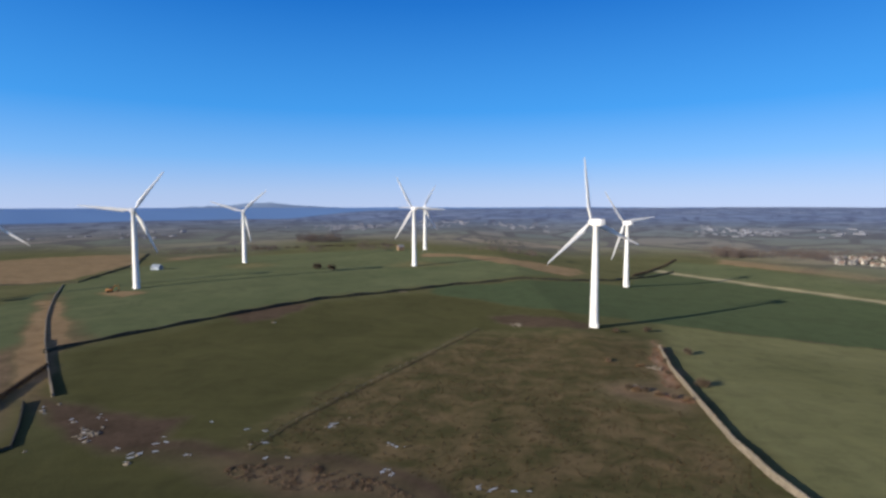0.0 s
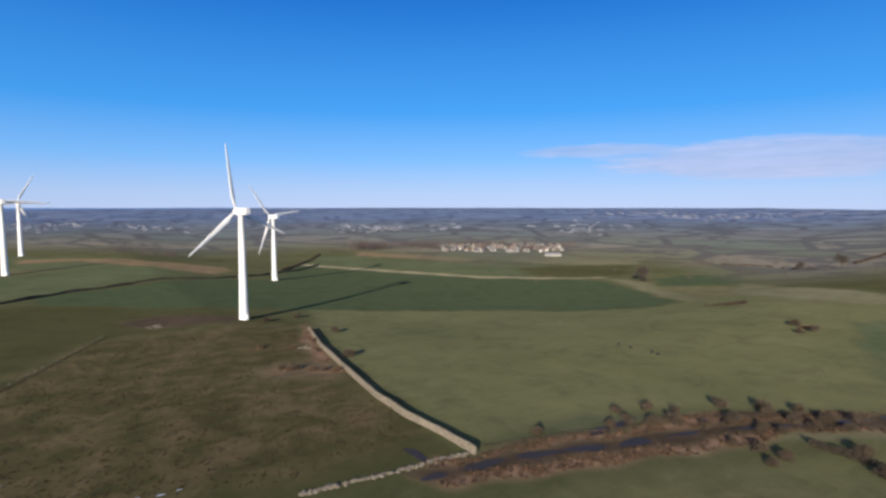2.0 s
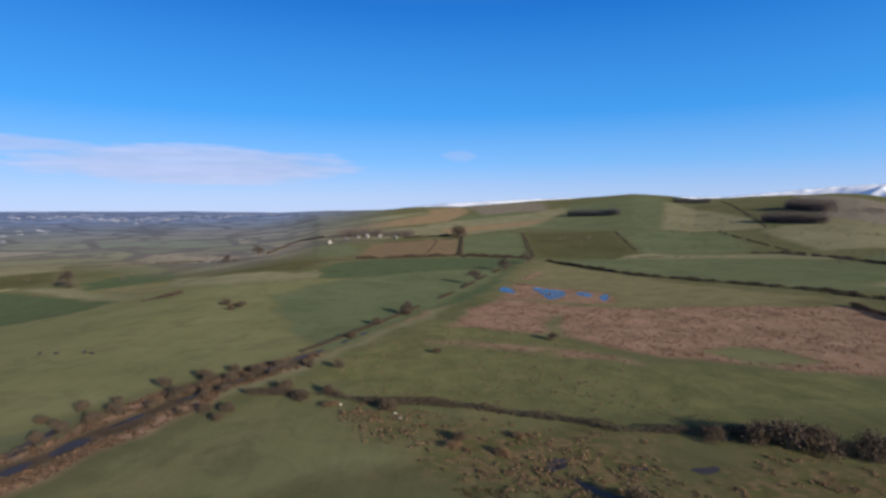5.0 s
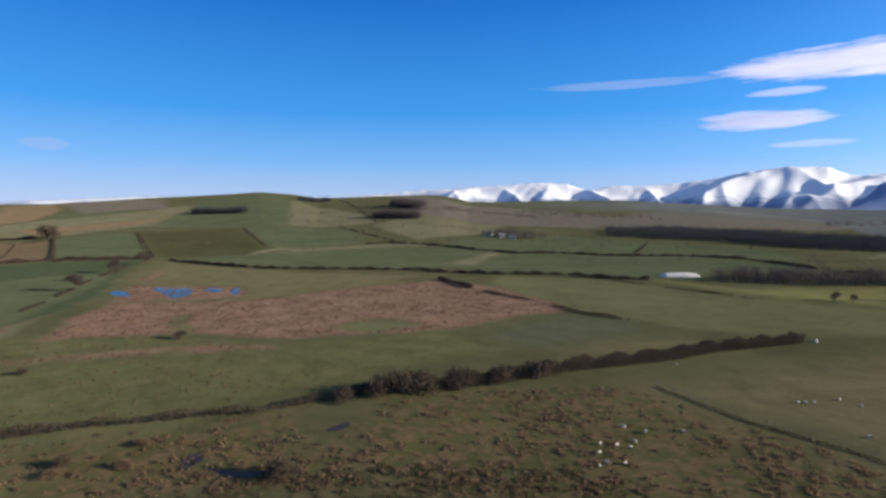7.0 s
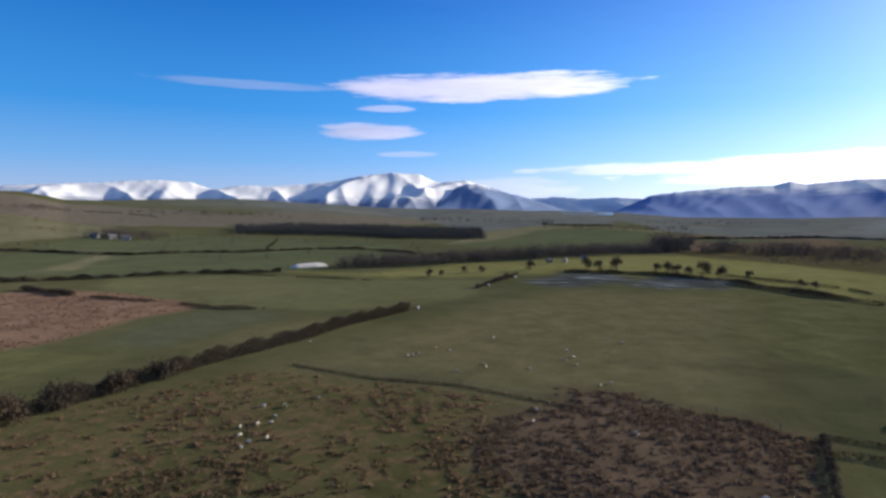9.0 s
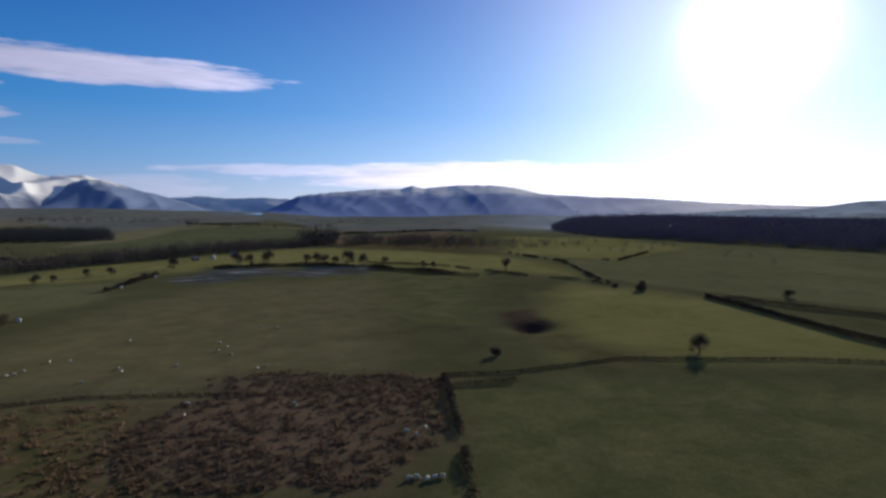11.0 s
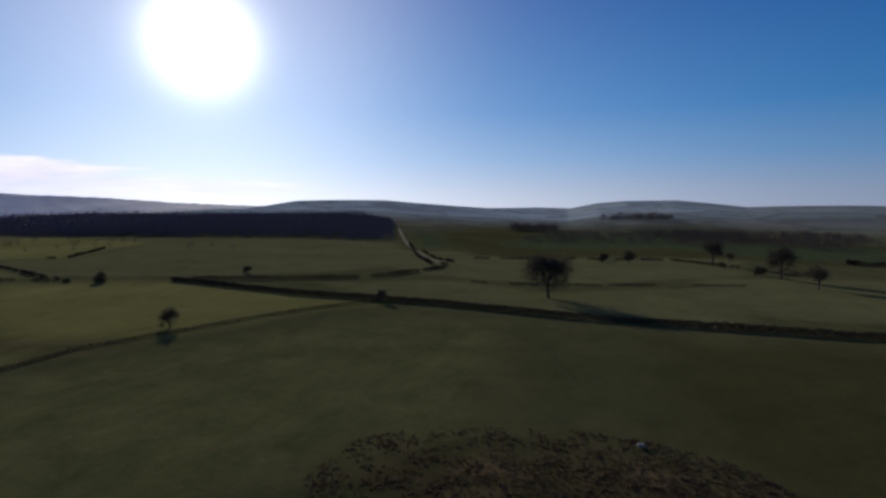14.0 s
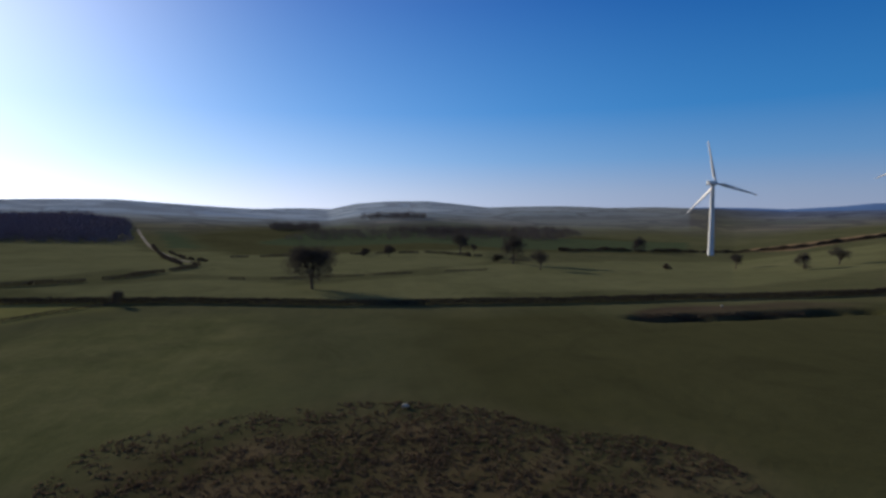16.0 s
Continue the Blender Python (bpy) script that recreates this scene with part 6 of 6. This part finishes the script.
loft(bm, [[(x, w - 0.25, z - d), (x, w + 0.25, z - d), (x, w + 0.25, z + d), (x, w - 0.25, z + d)] for x, w, z, d in ((1.3, -0.4, 1.6, 0.3), (2.8, -0.4, 3.9, 0.35), (4.6, -0.4, 3.6, 0.25))])
part("boom", bm, orange_mat, dig)
bm = bmesh.new()
loft(bm, [[(x - 0.2, -0.6, z), (x + 0.2, -0.6, z), (x + 0.2, -0.2, z), (x - 0.2, -0.2, z)] for x, z in ((4.6, 3.8), (4.9, 2.2), (4.4, 1.0))])
part("arm", bm, orange_mat, dig)
bm = bmesh.new()
box(bm, 3.7, -0.9, 0.2, 4.7, 0.1, 1.0, 0.12)
part("bucket", bm, black_mat, dig)
sheet_mat = simple("white_plastic_sheet", (0.55, 0.52, 0.48), (0.68, 0.65, 0.61), 0.4, 0.6, 0.3, 0.1)
bm = bmesh.new()
loft(bm, [[(px_, w * math.cos(math.pi * k / 8), max(0, 1.05 * h * math.sin(math.pi * k / 8) + 0.12 * math.sin(3 * k + px_)) - (0.3 if k in (0, 8) else 0)) for k in range(9)] for px_, w, h in ((-12, 1.2, 0.4), (-10, 3, 1.8), (-4, 3.6, 2.5), (3, 3.4, 2.3), (8, 3.2, 2.0), (11, 2.2, 1.0), (12, 1, 0.3))])
bmesh.ops.recalc_face_normals(bm, faces=bm.faces)
tagged(part("silage_heap", bm, sheet_mat, m=on_ground(169, -314, 47)), "long silage heap under white plastic sheeting", "silage heap")
for x, y in ((44, -259), (35, -290), (60, -195)):
    tk = thing("water_tank", "white plastic water tank beside a field gate", "water tank", on_ground(x, y, 15), "water tanks")
    part("tank", lathe(bmesh.new(), [(0.5, 0), (0.55, 0.06), (0.55, 0.8), (0.45, 0.98), (0.2, 1.04)], 14), sheet_mat, tk, smooth=True)
    part("lid", lathe(bmesh.new(), [(0.21, 1.03), (0.2, 1.1)], 10), black_mat, tk)


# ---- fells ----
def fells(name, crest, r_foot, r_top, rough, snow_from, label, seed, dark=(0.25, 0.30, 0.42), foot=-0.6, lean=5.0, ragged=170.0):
    """A far range: crest as (azimuth, elevation), with spurs and gullies down to its foot."""
    step = 0.14
    a0, a1 = crest[0][0], crest[-1][0]
    azs = np.arange(a0, a1 + 1e-6, step)
    el_ = np.interp(azs, *zip(*crest))
    even = np.convolve(np.pad(el_, 24, mode="edge"), np.ones(49) / 49, mode="valid")
    eyes = np.interp((azs + 180) % 360 - 180, *zip(*EYES))
    rows = 44
    vs = np.zeros((rows + 4, len(azs), 3))
    for i, a in enumerate(azs):
        for j in range(rows + 4):
            s = min(j / (rows - 1), 1.0)
            r = r_foot + (r_top - r_foot) * j / (rows - 1)
            el = even[i] + (el_[i] + 0.05 * noise.noise((a * 1.6, seed, 0)) - even[i]) * s**3
            top = eyes[i] + r_top * math.tan(radians(el))
            low = eyes[i] + r_foot * math.tan(radians(foot))
            spur = -0.15 + 0.9 * (0.5 - 1.6 * abs(noise.noise((a * 0.11 + lean * 0.11 * s, seed * 2.3, s * 0.5))))
            spur += 0.5 * (0.4 - 1.4 * abs(noise.noise((a * 0.3 - lean * 0.22 * s, seed * 1.7, s * 0.9))))
            spur += 0.16 * noise.noise((a * 0.9 + lean * 0.5 * s, seed, s * 2.0))
            z = low + (top - low) * s**1.1 + spur * rough * (top - low) * (math.sin(math.pi * min(s, 1)) ** 0.8 if s < 1 else 0)
            z = min(z, top + (r - r_top) * 0.02)
            if j >= rows:
                z = top - (j - rows + 1) * 30
            an = radians(a)
            vs[j, i] = (-math.sin(an) * r, math.cos(an) * r, z)
    n = len(azs)
    j, i = np.meshgrid(np.arange(rows + 3), np.arange(n - 1), indexing="ij")
    k = (j * n + i).ravel()
    f = np.stack([k, k + n, k + n + 1, k + 1], 1)
    m, nn, l, b = material(name + "_surface")
    geo = nn.new("ShaderNodeNewGeometry")
    zz = nn.new("ShaderNodeSeparateXYZ")
    l.new(geo.outputs["Position"], zz.inputs[0])
    br = noise_node(nn, l, 0.006, 7, 0.68, geo.outputs["Position"], 0.6)
    hi = maths(nn, l, "ADD", zz.outputs["Z"], maths(nn, l, "MULTIPLY", maths(nn, l, "SUBTRACT", br, 0.5), ragged))
    cov = maths(nn, l, "MULTIPLY", maths(nn, l, "SUBTRACT", hi, snow_from), 0.022, True)
    # rock with the blue of distance haze painted into its base colour
    hazed_rock = mix(nn, l, noise_node(nn, l, 0.004, 5, 0.6, geo.outputs["Position"]), rgb(*[c * 0.75 for c in dark]), rgb(*[c * 1.25 for c in dark]))
    l.new(mix(nn, l, cov, hazed_rock, (0.88, 0.90, 0.94)), b.inputs["Base Color"])
    b.inputs["Roughness"].default_value, b.inputs["Specular IOR Level"].default_value = 0.9, 0.05
    ob = raw(name, vs.reshape(-1, 3), f, m, True)
    return tagged(ob, label, "mountain", kind="structure")


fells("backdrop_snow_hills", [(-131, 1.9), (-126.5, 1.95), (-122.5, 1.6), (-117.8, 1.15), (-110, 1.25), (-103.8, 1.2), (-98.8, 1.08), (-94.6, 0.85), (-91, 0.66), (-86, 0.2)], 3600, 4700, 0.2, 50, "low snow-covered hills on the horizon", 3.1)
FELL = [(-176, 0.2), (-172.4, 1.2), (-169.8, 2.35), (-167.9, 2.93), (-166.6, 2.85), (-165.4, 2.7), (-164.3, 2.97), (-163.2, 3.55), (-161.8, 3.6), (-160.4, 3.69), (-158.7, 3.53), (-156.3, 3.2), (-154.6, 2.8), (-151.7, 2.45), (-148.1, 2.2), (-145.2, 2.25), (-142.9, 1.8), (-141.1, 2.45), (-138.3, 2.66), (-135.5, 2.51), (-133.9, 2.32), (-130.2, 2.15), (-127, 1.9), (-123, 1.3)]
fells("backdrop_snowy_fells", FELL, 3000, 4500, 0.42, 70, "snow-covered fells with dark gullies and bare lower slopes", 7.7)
fells("backdrop_dark_fell", [(-178.6, -0.4), (-177.3, 0.0), (-175.9, 0.56), (-173.9, 1.21), (-172.4, 1.55), (-170.6, 2.2), (-169.4, 2.5), (-168.2, 2.62), (-167.2, 2.3), (-165.6, 1.4), (-164, 0.5)], 2900, 3900, 0.3, 160, "fell tinted blue for distance haze, with snow on its top", 4.4, (0.20, 0.28, 0.46), -0.8, 4.0, 120.0)
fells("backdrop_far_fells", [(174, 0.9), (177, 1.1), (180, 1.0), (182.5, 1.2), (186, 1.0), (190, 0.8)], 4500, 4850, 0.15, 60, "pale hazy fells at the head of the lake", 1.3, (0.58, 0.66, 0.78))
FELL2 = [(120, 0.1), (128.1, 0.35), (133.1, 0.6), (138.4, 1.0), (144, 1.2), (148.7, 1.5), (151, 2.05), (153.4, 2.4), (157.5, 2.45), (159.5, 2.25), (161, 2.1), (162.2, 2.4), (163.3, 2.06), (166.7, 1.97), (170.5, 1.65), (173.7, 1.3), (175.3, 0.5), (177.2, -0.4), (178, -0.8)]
fells("backdrop_blue_fells", FELL2, 3300, 4600, 0.14, 118, "fells tinted blue for distance haze, with snow on their tops", 5.2, (0.19, 0.29, 0.56), -1.0, 6.0, 120.0)
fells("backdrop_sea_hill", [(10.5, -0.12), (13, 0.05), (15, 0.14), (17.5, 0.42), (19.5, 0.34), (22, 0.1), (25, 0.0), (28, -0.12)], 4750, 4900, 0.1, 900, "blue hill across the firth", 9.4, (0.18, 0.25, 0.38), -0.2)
lake_mat, _, _, lb_ = material("lake_water")
lb_.inputs["Base Color"].default_value = rgb(0.16, 0.24, 0.34)
lb_.inputs["Roughness"].default_value = 0.2
bm = bmesh.new()
loft_pts = [[(-math.sin(radians(a)) * r, math.cos(radians(a)) * r, height(-math.sin(radians(a)) * r, math.cos(radians(a)) * r) + 1.0) for a in (177.2, 178.6, 180, 181.4, 182.6)] for r in (2900, 3300, 3700, 4200, 4490)]
grid = [[bm.verts.new(p) for p in q] for q in loft_pts]
for a, b in zip(grid, grid[1:]):
    for k in range(4):
        bm.faces.new((a[k], a[k + 1], b[k + 1], b[k]))
bmesh.ops.recalc_face_normals(bm, faces=bm.faces)
tagged(part("lake", bm, lake_mat), "pale still lake between the fells", "lake", kind="structure")
